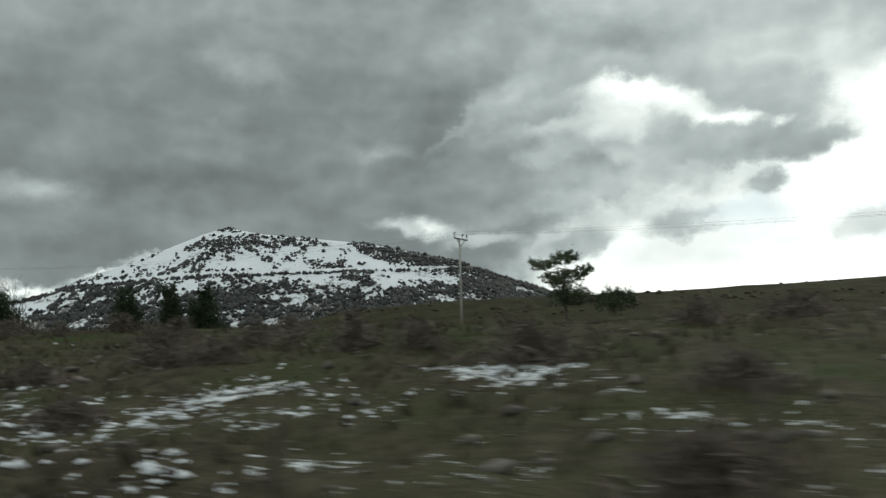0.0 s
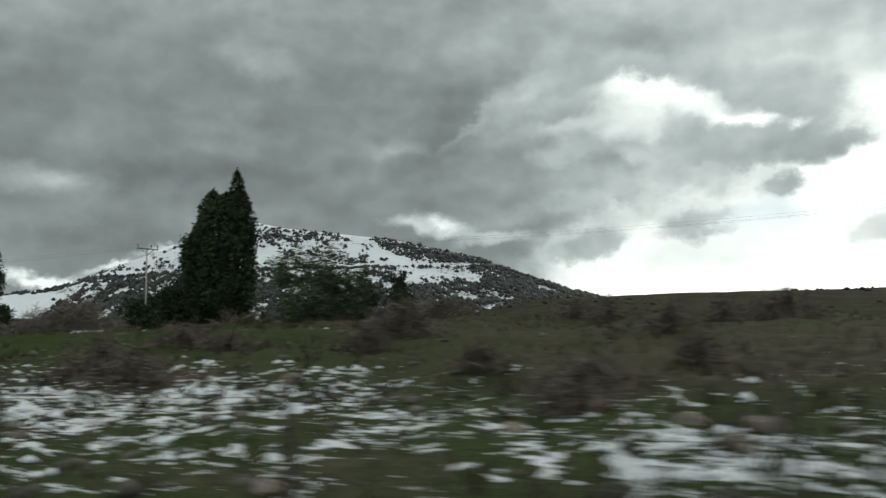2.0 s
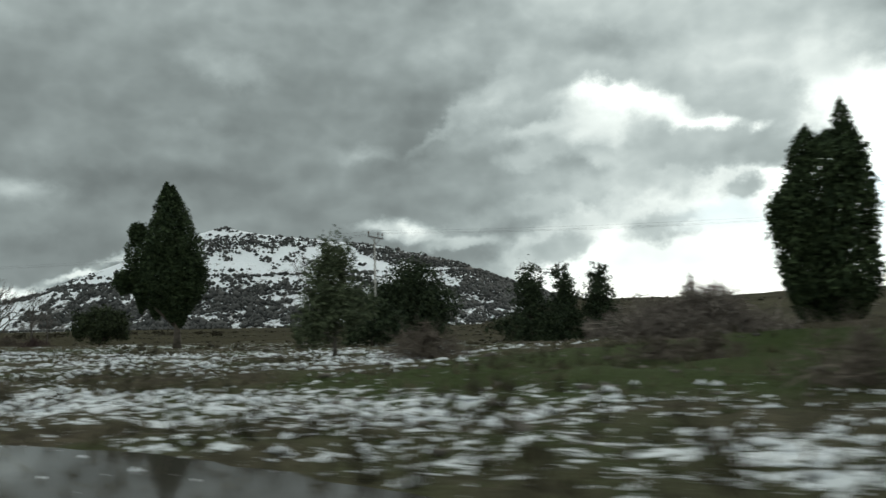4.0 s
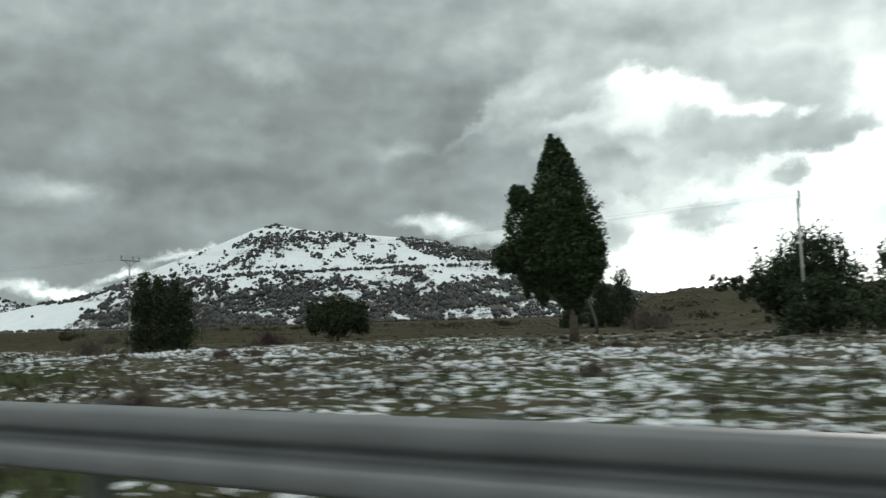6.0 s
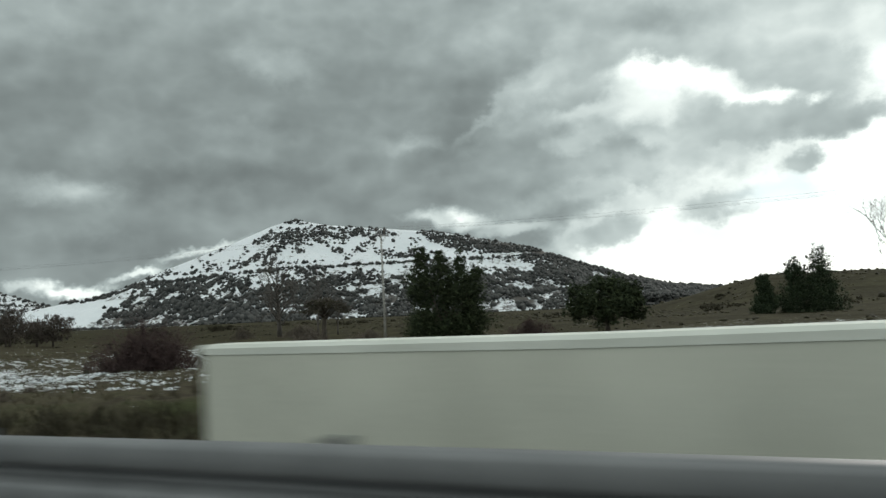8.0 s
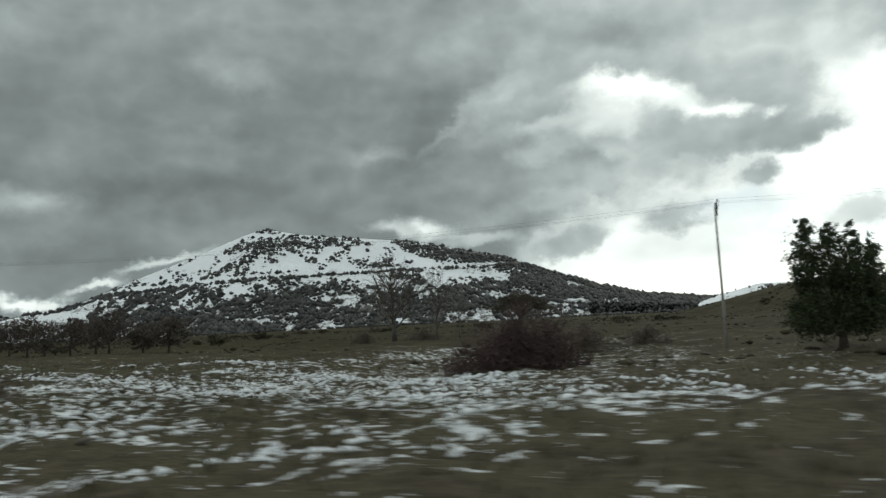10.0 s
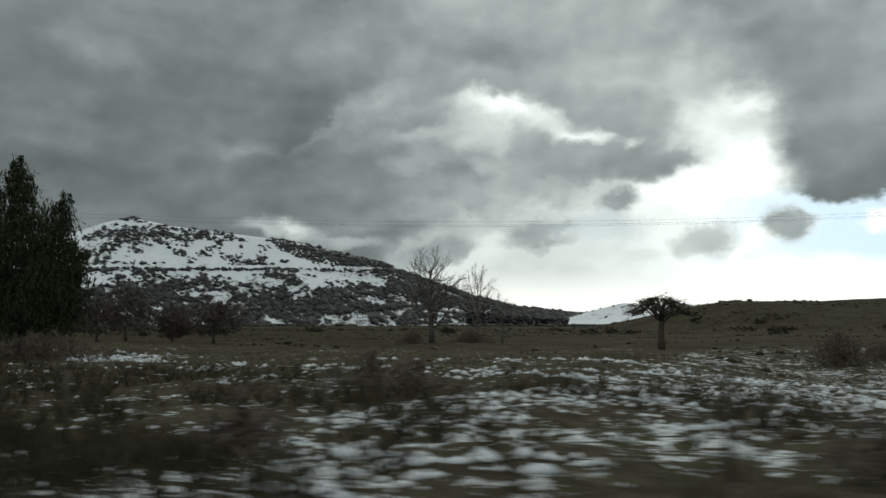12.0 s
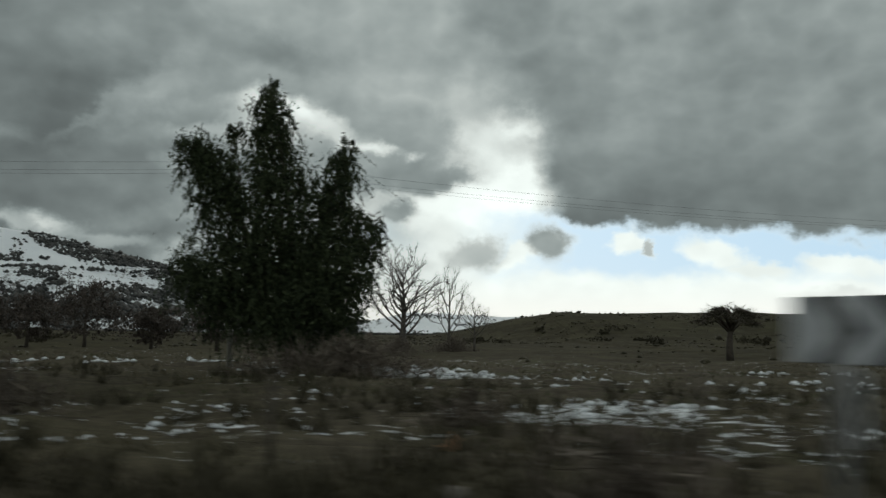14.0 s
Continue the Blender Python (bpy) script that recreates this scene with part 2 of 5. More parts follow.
def bump(g, b, height, strength=0.4, distance=0.05):
    n = g.node("ShaderNodeBump", Strength=strength, Distance=distance)
    g.put(n.inputs["Height"], height)
    g.t.links.new(n.outputs[0], b.inputs["Normal"])


def mottled(name, dark, light, scale=4.0, rough=0.8, metal=0.0, fine=40.0, strength=0.3, distance=0.01):
    """Two colours mixed at two scales, with a fine relief."""
    m, g, b = principled(name)
    v = where(g)
    n1, n2 = g.noise(v, scale, 5, 0.6), g.noise(v, fine, 3, 0.6)
    f = g.step(g.add(g.mul(n1, 0.7), g.mul(n2, 0.3)), 0.32, 0.68)
    g.put(b.inputs["Base Color"], g.mix(f, dark, light))
    b.inputs["Roughness"].default_value, b.inputs["Metallic"].default_value = rough, metal
    bump(g, b, g.add(n1, g.mul(n2, 0.5)), strength, distance)
    return m


def leafy(name, dark, light, rough=0.75):
    """Leaves: the colour changes from leaf to leaf."""
    m, g, b = principled(name)
    isle = g.t.nodes.new("ShaderNodeNewGeometry").outputs["Random Per Island"]
    clump = g.noise(where(g), 0.9, 3)
    f = g.step(g.add(g.mul(isle, 0.6), g.mul(clump, 0.6)), 0.25, 0.95)
    g.put(b.inputs["Base Color"], g.mix(f, dark, light))
    b.inputs["Roughness"].default_value = rough
    b.inputs["Specular IOR Level"].default_value = 0.1
    return m


def ground_material():
    m, g, b = principled("winter_field")
    v = where(g)
    at = g.t.nodes.new("ShaderNodeAttribute")
    at.attribute_name = "snowiness"
    far = g.t.nodes.new("ShaderNodeAttribute")
    far.attribute_name = "heath"
    green = g.t.nodes.new("ShaderNodeAttribute")
    green.attribute_name = "greenness"
    n_big, n_mid = g.noise(v, 0.07, 4, 0.55, 0.4), g.noise(v, 0.30, 4, 0.55, 0.5)
    n_small, n_fine = g.noise(v, 2.1, 5, 0.65, 0.3), g.noise(v, 14.0, 4, 0.6)
    soil = g.mix(g.step(n_small, 0.35, 0.7), (0.040, 0.035, 0.025), (0.090, 0.078, 0.055))
    straw = g.mix(g.step(n_fine, 0.3, 0.7), (0.043, 0.040, 0.026), (0.098, 0.086, 0.058))
    grass = g.mix(g.step(n_fine, 0.3, 0.7), (0.024, 0.033, 0.013), (0.056, 0.073, 0.029))
    col = g.mix(g.step(n_mid, 0.42, 0.6), soil, straw)
    gmask = g.step(g.add(g.mul(n_big, 0.55), g.add(g.mul(n_mid, 0.35), g.mul(green.outputs["Fac"], 0.55))), 0.66, 0.86)
    col = g.mix(gmask, col, grass)
    # olive heath, its colour darkened to stand for backlight and cloud shadow far off
    heath = g.mix(g.step(g.add(g.mul(n_big, 0.5), g.mul(n_mid, 0.5)), 0.36, 0.64), (0.020, 0.019, 0.010), (0.052, 0.047, 0.026))
    col = g.mix(g.mul(far.outputs["Fac"], 0.9), col, heath)
    # melting snow: beds some metres wide, broken up into clumps by the grass
    n_bed, n_clump, n_crumb = g.noise(v, 0.42, 3, 0.55, 0.2), g.noise(v, 1.9, 3, 0.55), g.noise(v, 6.5, 4, 0.65)
    bed = g.add(g.add(g.mul(n_big, 0.25), g.mul(n_mid, 0.35)), g.mul(n_bed, 0.40))
    bed = g.add(bed, g.mul(g.sub(at.outputs["Fac"], 0.5), 0.9))
    cover = g.step(bed, 0.34, 0.72)
    crumble = g.add(g.mul(n_clump, 0.55), g.mul(n_crumb, 0.45))
    snow_v = g.add(crumble, g.mul(g.sub(cover, 0.5), 0.18))
    smask = g.step(snow_v, 0.565, 0.605)
    snow = g.mix(n_fine, (0.50, 0.53, 0.55), (0.76, 0.78, 0.79))
    g.put(b.inputs["Base Color"], g.mix(smask, col, snow))
    b.inputs["Roughness"].default_value = 1.0
    b.inputs["Specular IOR Level"].default_value = 0.03
    bump(g, b, g.add(g.add(n_small, g.mul(n_fine, 0.5)), g.mul(smask, 0.6)), 0.7, 0.14)
    return m


def snow_hill_material():
    m, g, b = principled("snowy_slope")
    v = where(g)
    n1, n2, n3 = g.noise(v, 0.008, 5, 0.6, 0.5), g.noise(v, 0.035, 5, 0.65, 0.5), g.noise(v, 0.16, 4, 0.6)
    at = g.t.nodes.new("ShaderNodeAttribute")
    at.attribute_name = "bareness"
    f = g.add(g.add(g.mul(n1, 0.35), g.mul(n2, 0.45)), g.mul(n3, 0.35))
    f = g.add(f, g.mul(g.sub(at.outputs["Fac"], 0.5), 0.5))
    soil = g.mix(n3, (0.050, 0.044, 0.040), (0.11, 0.10, 0.09))
    snow = g.mix(n2, (0.66, 0.69, 0.73), (0.83, 0.85, 0.87))
    g.put(b.inputs["Base Color"], g.mix(g.step(f, 0.60, 0.68), snow, soil))
    b.inputs["Roughness"].default_value = 0.9
    bump(g, b, g.add(n2, n3), 0.5, 3.0)
    return m


def puddle_material():
    m, g, b = principled("muddy_water")
    n = g.noise(where(g), 1.2, 3)
    g.put(b.inputs["Base Color"], g.mix(n, (0.030, 0.028, 0.024), (0.055, 0.05, 0.042)))
    b.inputs["Roughness"].default_value = 0.06
    b.inputs["IOR"].default_value = 1.33
    bump(g, b, g.noise(where(g), 6.0, 3), 0.06, 0.02)
    return m


def asphalt_material():
    m, g, b = principled("wet_asphalt")
    v = where(g)
    n1, n2 = g.noise(v, 0.5, 4), g.noise(v, 60.0, 3)
    g.put(b.inputs["Base Color"], g.mix(g.step(g.add(g.mul(n1, 0.5), g.mul(n2, 0.5)), 0.3, 0.7), (0.035, 0.035, 0.036), (0.07, 0.069, 0.067)))
    g.put(b.inputs["Roughness"], g.add(0.45, g.mul(n1, 0.4)))
    bump(g, b, n2, 0.4, 0.006)
    return m


def steel_material():
    m, g, b = principled("galvanised_steel")
    v = where(g)
    n1, n2 = g.noise(v, 3.0, 4), g.noise(v, 35.0, 3)
    g.put(b.inputs["Base Color"], g.mix(g.step(g.add(g.mul(n1, 0.6), g.mul(n2, 0.4)), 0.35, 0.65), (0.125, 0.13, 0.135), (0.175, 0.18, 0.185)))
    b.inputs["Metallic"].default_value = 0.15
    g.put(b.inputs["Roughness"], g.add(0.45, g.mul(n2, 0.2)))
    bump(g, b, n2, 0.1, 0.002)
    return m


MAT = {
    "ground": ground_material(), "slope": snow_hill_material(), "puddle": puddle_material(), "asphalt": asphalt_material(),
    "steel": steel_material(),
    "paint": mottled("road_paint", (0.55, 0.55, 0.53), (0.72, 0.72, 0.7), 2.0, 0.7),
    "concrete": mottled("cream_concrete", (0.45, 0.46, 0.40), (0.56, 0.57, 0.50), 1.1, 0.85, 0, 30, 0.25, 0.01),
    "cap": mottled("pale_cap", (0.52, 0.54, 0.49), (0.64, 0.66, 0.61), 1.5, 0.85),
    "pole": mottled("weathered_pole", (0.26, 0.25, 0.23), (0.42, 0.41, 0.38), 1.5, 0.85),
    "ironwork": mottled("dull_ironwork", (0.10, 0.10, 0.10), (0.19, 0.19, 0.18), 6.0, 0.6, 0.4),
    "glassware": mottled("brown_porcelain", (0.06, 0.04, 0.03), (0.11, 0.08, 0.06), 8.0, 0.3),
    "cable": mottled("dark_cable", (0.05, 0.05, 0.05), (0.09, 0.09, 0.09), 4.0, 0.6),
    "bark": mottled("dark_bark", (0.039, 0.033, 0.026), (0.111, 0.091, 0.073), 3.0, 0.95, 0, 18, 0.8, 0.05),
    "greybark": mottled("grey_bark", (0.055, 0.048, 0.042), (0.13, 0.115, 0.10), 3.0, 0.95, 0, 18, 0.8, 0.03),
    "twig": mottled("dry_twigs", (0.065, 0.052, 0.042), (0.160, 0.131, 0.104), 2.0, 0.95),
    "paletwig": mottled("pale_twigs", (0.10, 0.083, 0.072), (0.21, 0.18, 0.155), 2.0, 0.95),
    "redtwig": mottled("reddish_twigs", (0.038, 0.023, 0.022), (0.082, 0.050, 0.047), 2.0, 0.95),
    "cypress": leafy("cypress_leaves", (0.019, 0.032, 0.016), (0.054, 0.077, 0.035)),
    "olive": leafy("grey_green_leaves", (0.036, 0.048, 0.027), (0.108, 0.132, 0.075)),
    "pepper": leafy("drooping_leaves", (0.017, 0.025, 0.014), (0.058, 0.073, 0.036)),
    "pine": leafy("pine_needles", (0.019, 0.030, 0.018), (0.051, 0.069, 0.036)),
    # far scrub: leaf colour greyed a little, with distance haze mixed in
    "oak": leafy("hazed_oak_leaves", (0.034, 0.036, 0.036), (0.100, 0.100, 0.096)),
    "straw": leafy("dead_grass", (0.054, 0.049, 0.031), (0.150, 0.130, 0.086)),
    "grass": leafy("winter_grass", (0.020, 0.032, 0.010), (0.060, 0.085, 0.030)),
    "brown": leafy("bare_brown_twigs", (0.050, 0.042, 0.036), (0.125, 0.104, 0.090)),
    "weed": leafy("dark_weeds", (0.028, 0.026, 0.017), (0.072, 0.064, 0.042)),
    "stone": mottled("basalt_stone", (0.05, 0.045, 0.04), (0.17, 0.15, 0.13), 1.6, 0.9, 0, 14, 0.7, 0.04),
    "boulder": mottled("weathered_boulder", (0.10, 0.082, 0.068), (0.27, 0.225, 0.185), 2.2, 0.95, 0, 16, 0.7, 0.04),
    "snow": mottled("old_snow", (0.52, 0.55, 0.58), (0.74, 0.76, 0.78), 1.5, 0.85, 0, 22, 0.4, 0.03),
    "black": mottled("black_sheeting", (0.008, 0.008, 0.009), (0.016, 0.016, 0.017), 3.0, 0.5),
    "white": mottled("white_sheeting", (0.45, 0.46, 0.48), (0.56, 0.57, 0.59), 3.0, 0.5),
    "greyback": mottled("grey_board_back", (0.17, 0.17, 0.17), (0.26, 0.26, 0.26), 3.0, 0.6, 0.2),
    "blue": mottled("blue_plastic", (0.03, 0.06, 0.28), (0.06, 0.11, 0.42), 4.0, 0.45),
    "orange": mottled("orange_stone", (0.30, 0.15, 0.08), (0.42, 0.24, 0.14), 3.0, 0.9),
}


# ---- small makers ----
def mesh_of(name, verts, faces, material, smooth=False):
    me = bpy.data.meshes.new(name)
    me.from_pydata([tuple(v) for v in verts], [], [tuple(f) for f in faces])
    me.update()
    me.materials.append(material)
    if smooth:
        me.polygons.foreach_set("use_smooth", [True] * len(me.polygons))
    return me


def quads_of(name, verts, material):
    """A mesh of loose quads: verts holds four corners for each."""
    verts = np.asarray(verts, dtype=np.float32).reshape(-1, 3)
    n = len(verts) // 4
    me = bpy.data.meshes.new(name)
    me.vertices.add(4 * n)
    me.vertices.foreach_set("co", verts.ravel())
    me.loops.add(4 * n)
    me.loops.foreach_set("vertex_index", np.arange(4 * n, dtype=np.int32))
    me.polygons.add(n)
    me.polygons.foreach_set("loop_start", np.arange(0, 4 * n, 4, dtype=np.int32))
    me.update(calc_edges=True)
    me.materials.append(material)
    return me


def under(ob, parent, label=""):
    ob.parent = parent
    return tagged(ob, label=label)


def thing(name, loc, label, category, group="", turn=0.0):
    e = new(name)
    e.empty_display_size = 0.3
    e.matrix_world = pose(*loc, 0, 0, turn)
    return tagged(e, label, category, group)


def part(name, bm, material, parent, label="", smooth=False):
    me = bpy.data.meshes.new(name)
    bm.to_mesh(me)
    bm.free()
    me.materials.append(material)
    if smooth:
        me.polygons.foreach_set("use_smooth", [True] * len(me.polygons))
    return under(new(name, me), parent, label)


def box(bm, x0, x1, y0, y1, z0, z1, bevel=0.0):
    r = bmesh.ops.create_cube(bm, size=1.0)
    for v in r["verts"]:
        v.co = Vector(((x0 + x1) / 2 + v.co.x * (x1 - x0), (y0 + y1) / 2 + v.co.y * (y1 - y0), (z0 + z1) / 2 + v.co.z * (z1 - z0)))
    if bevel:
        edges = list({e for v in r["verts"] for e in v.link_edges})
        bmesh.ops.bevel(bm, geom=edges, offset=bevel, segments=2, affect="EDGES")
    return bm


def tube(verts, faces, pts, radii, n=6):
    """Adds a tapered tube along pts to the lists."""
    base = len(verts)
    pts = [Vector(p) for p in pts]
    for i, p in enumerate(pts):
        d = (pts[min(i + 1, len(pts) - 1)] - pts[max(i - 1, 0)]).normalized()
        side = d.cross(Vector((0.31, 0.77, 0.55))).normalized()
        up = d.cross(side)
        for k in range(n):
            a = 2 * math.pi * k / n
            verts.append(p + (side * math.cos(a) + up * math.sin(a)) * radii[i])
    for i in range(len(pts) - 1):
        for k in range(n):
            a, b = base + i * n + k, base + i * n + (k + 1) % n
            faces.append((a, b, b + n, a + n))
    faces.append(tuple(base + k for k in range(n))[::-1])
    faces.append(tuple(base + (len(pts) - 1) * n + k for k in range(n)))


def lattice(x, y, seed):
    """Smooth value noise from -1 to 1 on arrays."""
    x, y = np.asarray(x, float), np.asarray(y, float)
    xi, yi = np.floor(x).astype(np.int64), np.floor(y).astype(np.int64)
    fx, fy = x - xi, y - yi
    fx, fy = fx * fx * (3 - 2 * fx), fy * fy * (3 - 2 * fy)

    def h(a, b):
        n = (a * 374761393 + b * 668265263 + seed * 974711) & 0xFFFFFFFF
        n = ((n ^ (n >> 13)) * 1274126177) & 0xFFFFFFFF
        return ((n ^ (n >> 16)) & 0xFFFF) / 32767.5 - 1

    return (h(xi, yi) * (1 - fx) + h(xi + 1, yi) * fx) * (1 - fy) + (h(xi, yi + 1) * (1 - fx) + h(xi + 1, yi + 1) * fx) * fy


def smooth(lo, hi, v):
    k = np.clip((np.asarray(v, float) - lo) / (hi - lo), 0, 1)
    return k * k * (3 - 2 * k)


# ---- the road's line: metres along it, heading and height ----
HEAD_S = [0, 36, 72, 108, 135, 162, 189, 216, 234, 252]
HEAD_A = [22.2, 23.5, 24.5, 25.9, 27.7, 18.0, 22.4, 30.1, 39.1, 39.0]
HEAD_Z = [0, -0.31, -0.53, -0.31, -0.15, -0.43, -0.48, -0.48, -0.75, -0.92]
EYE = 1.2
S0, S1 = -160, 420
_s = np.arange(S0, S1 + 0.5, 0.5)


def _soft(v):
    return np.convolve(np.pad(v, 18, mode="edge"), np.ones(37) / 37, "valid")


_a = np.radians(_soft(np.interp(_s, HEAD_S, HEAD_A)))
_z = _soft(np.interp(_s, HEAD_S, HEAD_Z)) - EYE
_i0 = int(np.argmin(abs(_s)))
_x, _y = np.cumsum(-np.cos(_a)) * 0.5, np.cumsum(np.sin(_a)) * 0.5
_x, _y = _x - _x[_i0], _y - _y[_i0]


def on_road(s, u):
    """The place u metres to the right of the driving line at s."""
    x, y, a = np.interp(s, _s, _x), np.interp(s, _s, _y), np.interp(s, _s, _a)
    return x + u * np.sin(a), y + u * np.cos(a)


def road_z(s):
    return np.interp(s, _s, _z)


def to_road(x, y):
    """s and u of places, by the nearest piece of the line."""
    x, y = np.atleast_1d(np.asarray(x, float)), np.atleast_1d(np.asarray(y, float))
    s, u = np.empty(len(x)), np.empty(len(x))
    for i in range(0, len(x), 8000):
        xx, yy = x[i:i + 8000, None], y[i:i + 8000, None]
        k = np.argmin((xx - _x[None, ::4]) ** 2 + (yy - _y[None, ::4]) ** 2, axis=1) * 4
        dx, dy = x[i:i + 8000] - _x[k], y[i:i + 8000] - _y[k]
        s[i:i + 8000] = _s[k] - dx * np.cos(_a[k]) + dy * np.sin(_a[k])
        u[i:i + 8000] = dx * np.sin(_a[k]) + dy * np.cos(_a[k])
    return s, u


PUDDLES = [(80.5, 5.7, 6.0, 1.8)]


def ground_z(x, y):
    x, y = np.atleast_1d(np.asarray(x, float)), np.atleast_1d(np.asarray(y, float))
    s, u = to_road(x, y)
    first = 1 - smooth(60, 95, s)
    r = np.maximum(u, 0)
    z = road_z(s) - 0.08 - 0.35 * smooth(2.1, 4.2, r)
    z = z + first * (1.25 * smooth(6, 28, r) - 1.2 * smooth(38, 75, r))
    z = z - (1 - 0.8 * first) * 0.024 * np.clip(r - 5, 0, 100) - 0.0125 * np.clip(r - 105, 0, 1600)
    z = z - 0.3 * smooth(5.5, 9, -u) - 0.004 * np.clip(-u - 9, 0, 900)
    rough = smooth(2.4, 6.0, r) + smooth(6, 9, -u)
    near = 1 - smooth(60, 200, r)
    z = z + rough * near * (0.15 * lattice(x / 1.9, y / 1.9, 1) + 0.10 * lattice(x / 0.85, y / 0.85, 2))
    z = z + rough * (0.13 * lattice(x / 4.5, y / 4.5, 3) + 0.30 * smooth(10, 60, r) * lattice(x / 17, y / 17, 4))
    z = z - 1.5 * smooth(14, 34, r) * (1 - smooth(58, 95, r)) * smooth(148, 172, s) * (1 - smooth(205, 228, s))
    for ps, pu, la, lu in PUDDLES:
        d = np.sqrt(((s - ps) / la) ** 2 + ((u - pu) / lu) ** 2) + 0.15 * lattice(x / 1.5, y / 1.5, 9)
        k = 1 - smooth(0.8, 1.25, d)
        z = z * (1 - k) + (road_z(ps) - 0.62) * k
    # low bare rises beyond the fields
    z = z + (23 * smooth(0, 150, x - 150 - (y - 780)) + 9 * smooth(200, 560, x)) * (1 - smooth(1000, 1600, x)) * np.exp(-(((y - 780) / 115) ** 2))
    z = z + 15 * smooth(-55, 22, x) * (1 - smooth(150, 330, x)) * np.exp(-(((y - 450) / 80) ** 2))
    z = z + 6.4 * smooth(-47, -17, x) * (1 - smooth(150, 260, x)) * np.exp(-(((y - 175) / 45) ** 2))
    z = z + 3.4 * smooth(35, 130, x) * (1 - smooth(220, 330, x)) * np.exp(-(((y - 175) / 45) ** 2))
    return z


def gz(x, y):
    return float(ground_z(x, y)[0])


# ---- ground ----
def spread(lo, hi, fine_lo, fine_hi, step, grow):
    mid = list(np.arange(fine_lo, fine_hi, step))
    d, v = step, mid[-1]
    while v < hi:
        d *= grow
        v += d
        mid.append(v)
    d, v = step, mid[0]
    while v > lo:
        d *= grow
        v -= d
        mid.insert(0, v)
    return np.array(mid)


# larger beds of snow that still lie: metres along the road, beside it, their half length and half width, how white
SNOW_BEDS = [
    (4.6, 15.5, 1.2, 2.0, 0.6), (25.0, 13.0, 2.6, 2.0, 0.12), (10.0, 12.0, 1.0, 2.1, 0.23), (15.0, 9.0, 1.9, 1.3, 0.2),
    (28.6, 9.6, 1.6, 1.4, 0.22), (19.5, 11.5, 1.0, 2.1, 0.26), (35.8, 8.0, 1.4, 1.4, 0.26), (31.0, 9.0, 1.1, 1.2, 0.1),
    (48.0, 11.0, 4.0, 2.4, 0.27), (37.0, 8.8, 1.1, 1.0, 0.23), (64.4, 11.0, 3.2, 1.8, 0.2), (56.0, 8.0, 1.6, 1.1, 0.23),
    (66.0, 24.0, 2.4, 4.0, 0.26), (84.0, 13.0, 5.5, 1.7, 0.6), (89.0, 36.0, 3.2, 6.4, 0.29), (71.5, 9.6, 1.3, 1.2, 0.26),
    (190.0, 6.0, 2.0, 0.8, 0.2), (220.0, 6.5, 3.2, 2.0, 0.2), (252.5, 17.5, 3.0, 2.6, 0.3),

]


FIELD_BEDS = [
    (69.0, 8.5, 3.0, 1.8, 0.3), (62.0, 7.0, 2.5, 1.3, 0.25),
    (158.0, 42.0, 10.0, 7.0, 0.3), (169.0, 16.5, 3.0, 1.2, 0.3), (182.0, 17.0, 5.0, 4.0, 0.2), (156.0, 11.5, 2.2, 1.2, 0.35),
    (148.0, 13.0, 3.0, 1.5, 0.25), (260.0, 35.0, 3.0, 3.0, 0.3), (248.0, 14.0, 2.0, 1.5, 0.2), (222.0, 17.0, 3.0, 5.0, 0.12),
]


def snow_left(X, Y, s, u):
    """How much snow still lies at places, and how far they are on the bare rises."""
    snow = 0.47 + 0.05 * smooth(0, 9, s) + 0.03 * smooth(20, 36, s) + 0.025 * smooth(95, 110, s) - 0.12 * smooth(150, 160, s) + 0.12 * smooth(178, 192, s) - 0.03 * smooth(200, 208, s) - 0.05 * smooth(220, 228, s) - 0.05 * smooth(234, 244, s) + 0.05 * np.exp(-(((s - 257) / 14) ** 2 + ((u - 14) / 5) ** 2))
    snow = snow - 0.35 * smooth(145, 153, s) * (1 - smooth(164, 172, s)) * (1 - smooth(10, 18, u))
    snow = snow - 0.14 * smooth(222, 228, s) * (1 - smooth(6, 11, u)) - 0.5 * np.exp(-(((s - 211) / 7) ** 2 + ((u - 5) / 4) ** 2)) + 0.03 * smooth(192, 198, s) * (1 - smooth(218, 226, s)) * smooth(6, 9, u) - 0.03 * smooth(66, 72, s) * (1 - smooth(92, 100, s)) - 0.25 * (np.exp(-(((s - 149) / 6) ** 2 + ((u - 13) / 4) ** 2)) + np.exp(-(((s - 133) / 3) ** 2 + ((u - 14) / 5) ** 2)))
    snow = snow + 0.8 * np.exp(-(((X + 1050) / 260) ** 2 + ((Y - 1680) / 130) ** 2))
    snow = snow - 0.3 * (1 - smooth(70, 90, s)) * smooth(12, 20, u) - 0.22 * smooth(60, 130, u) + 0.12 * smooth(400, 900, u) - 0.5 * smooth(1.5, 0.5, u - 2.0) * smooth(-9, -6.5, u) + 0.10 * np.exp(-(((s - 79) / 9) ** 2 + ((u - 11) / 3) ** 2))
    for bs, bu, la, lu, white in SNOW_BEDS + FIELD_BEDS:
        snow = snow + white * np.exp(-(((s - bs) / la) ** 2 + ((u - bu) / lu) ** 2))
    rise = smooth(-80, 80, X - 150 - (Y - 780)) * np.exp(-(((Y - 780) / 200) ** 2)) + smooth(-70, -10, X) * (1 - smooth(200, 380, X)) * np.exp(-(((Y - 450) / 110) ** 2)) + smooth(-60, -20, X) * (1 - smooth(160, 280, X)) * np.exp(-(((Y - 170) / 55) ** 2))
    snow = snow - 0.9 * np.clip(rise * 2, 0, 1)
    return snow, rise


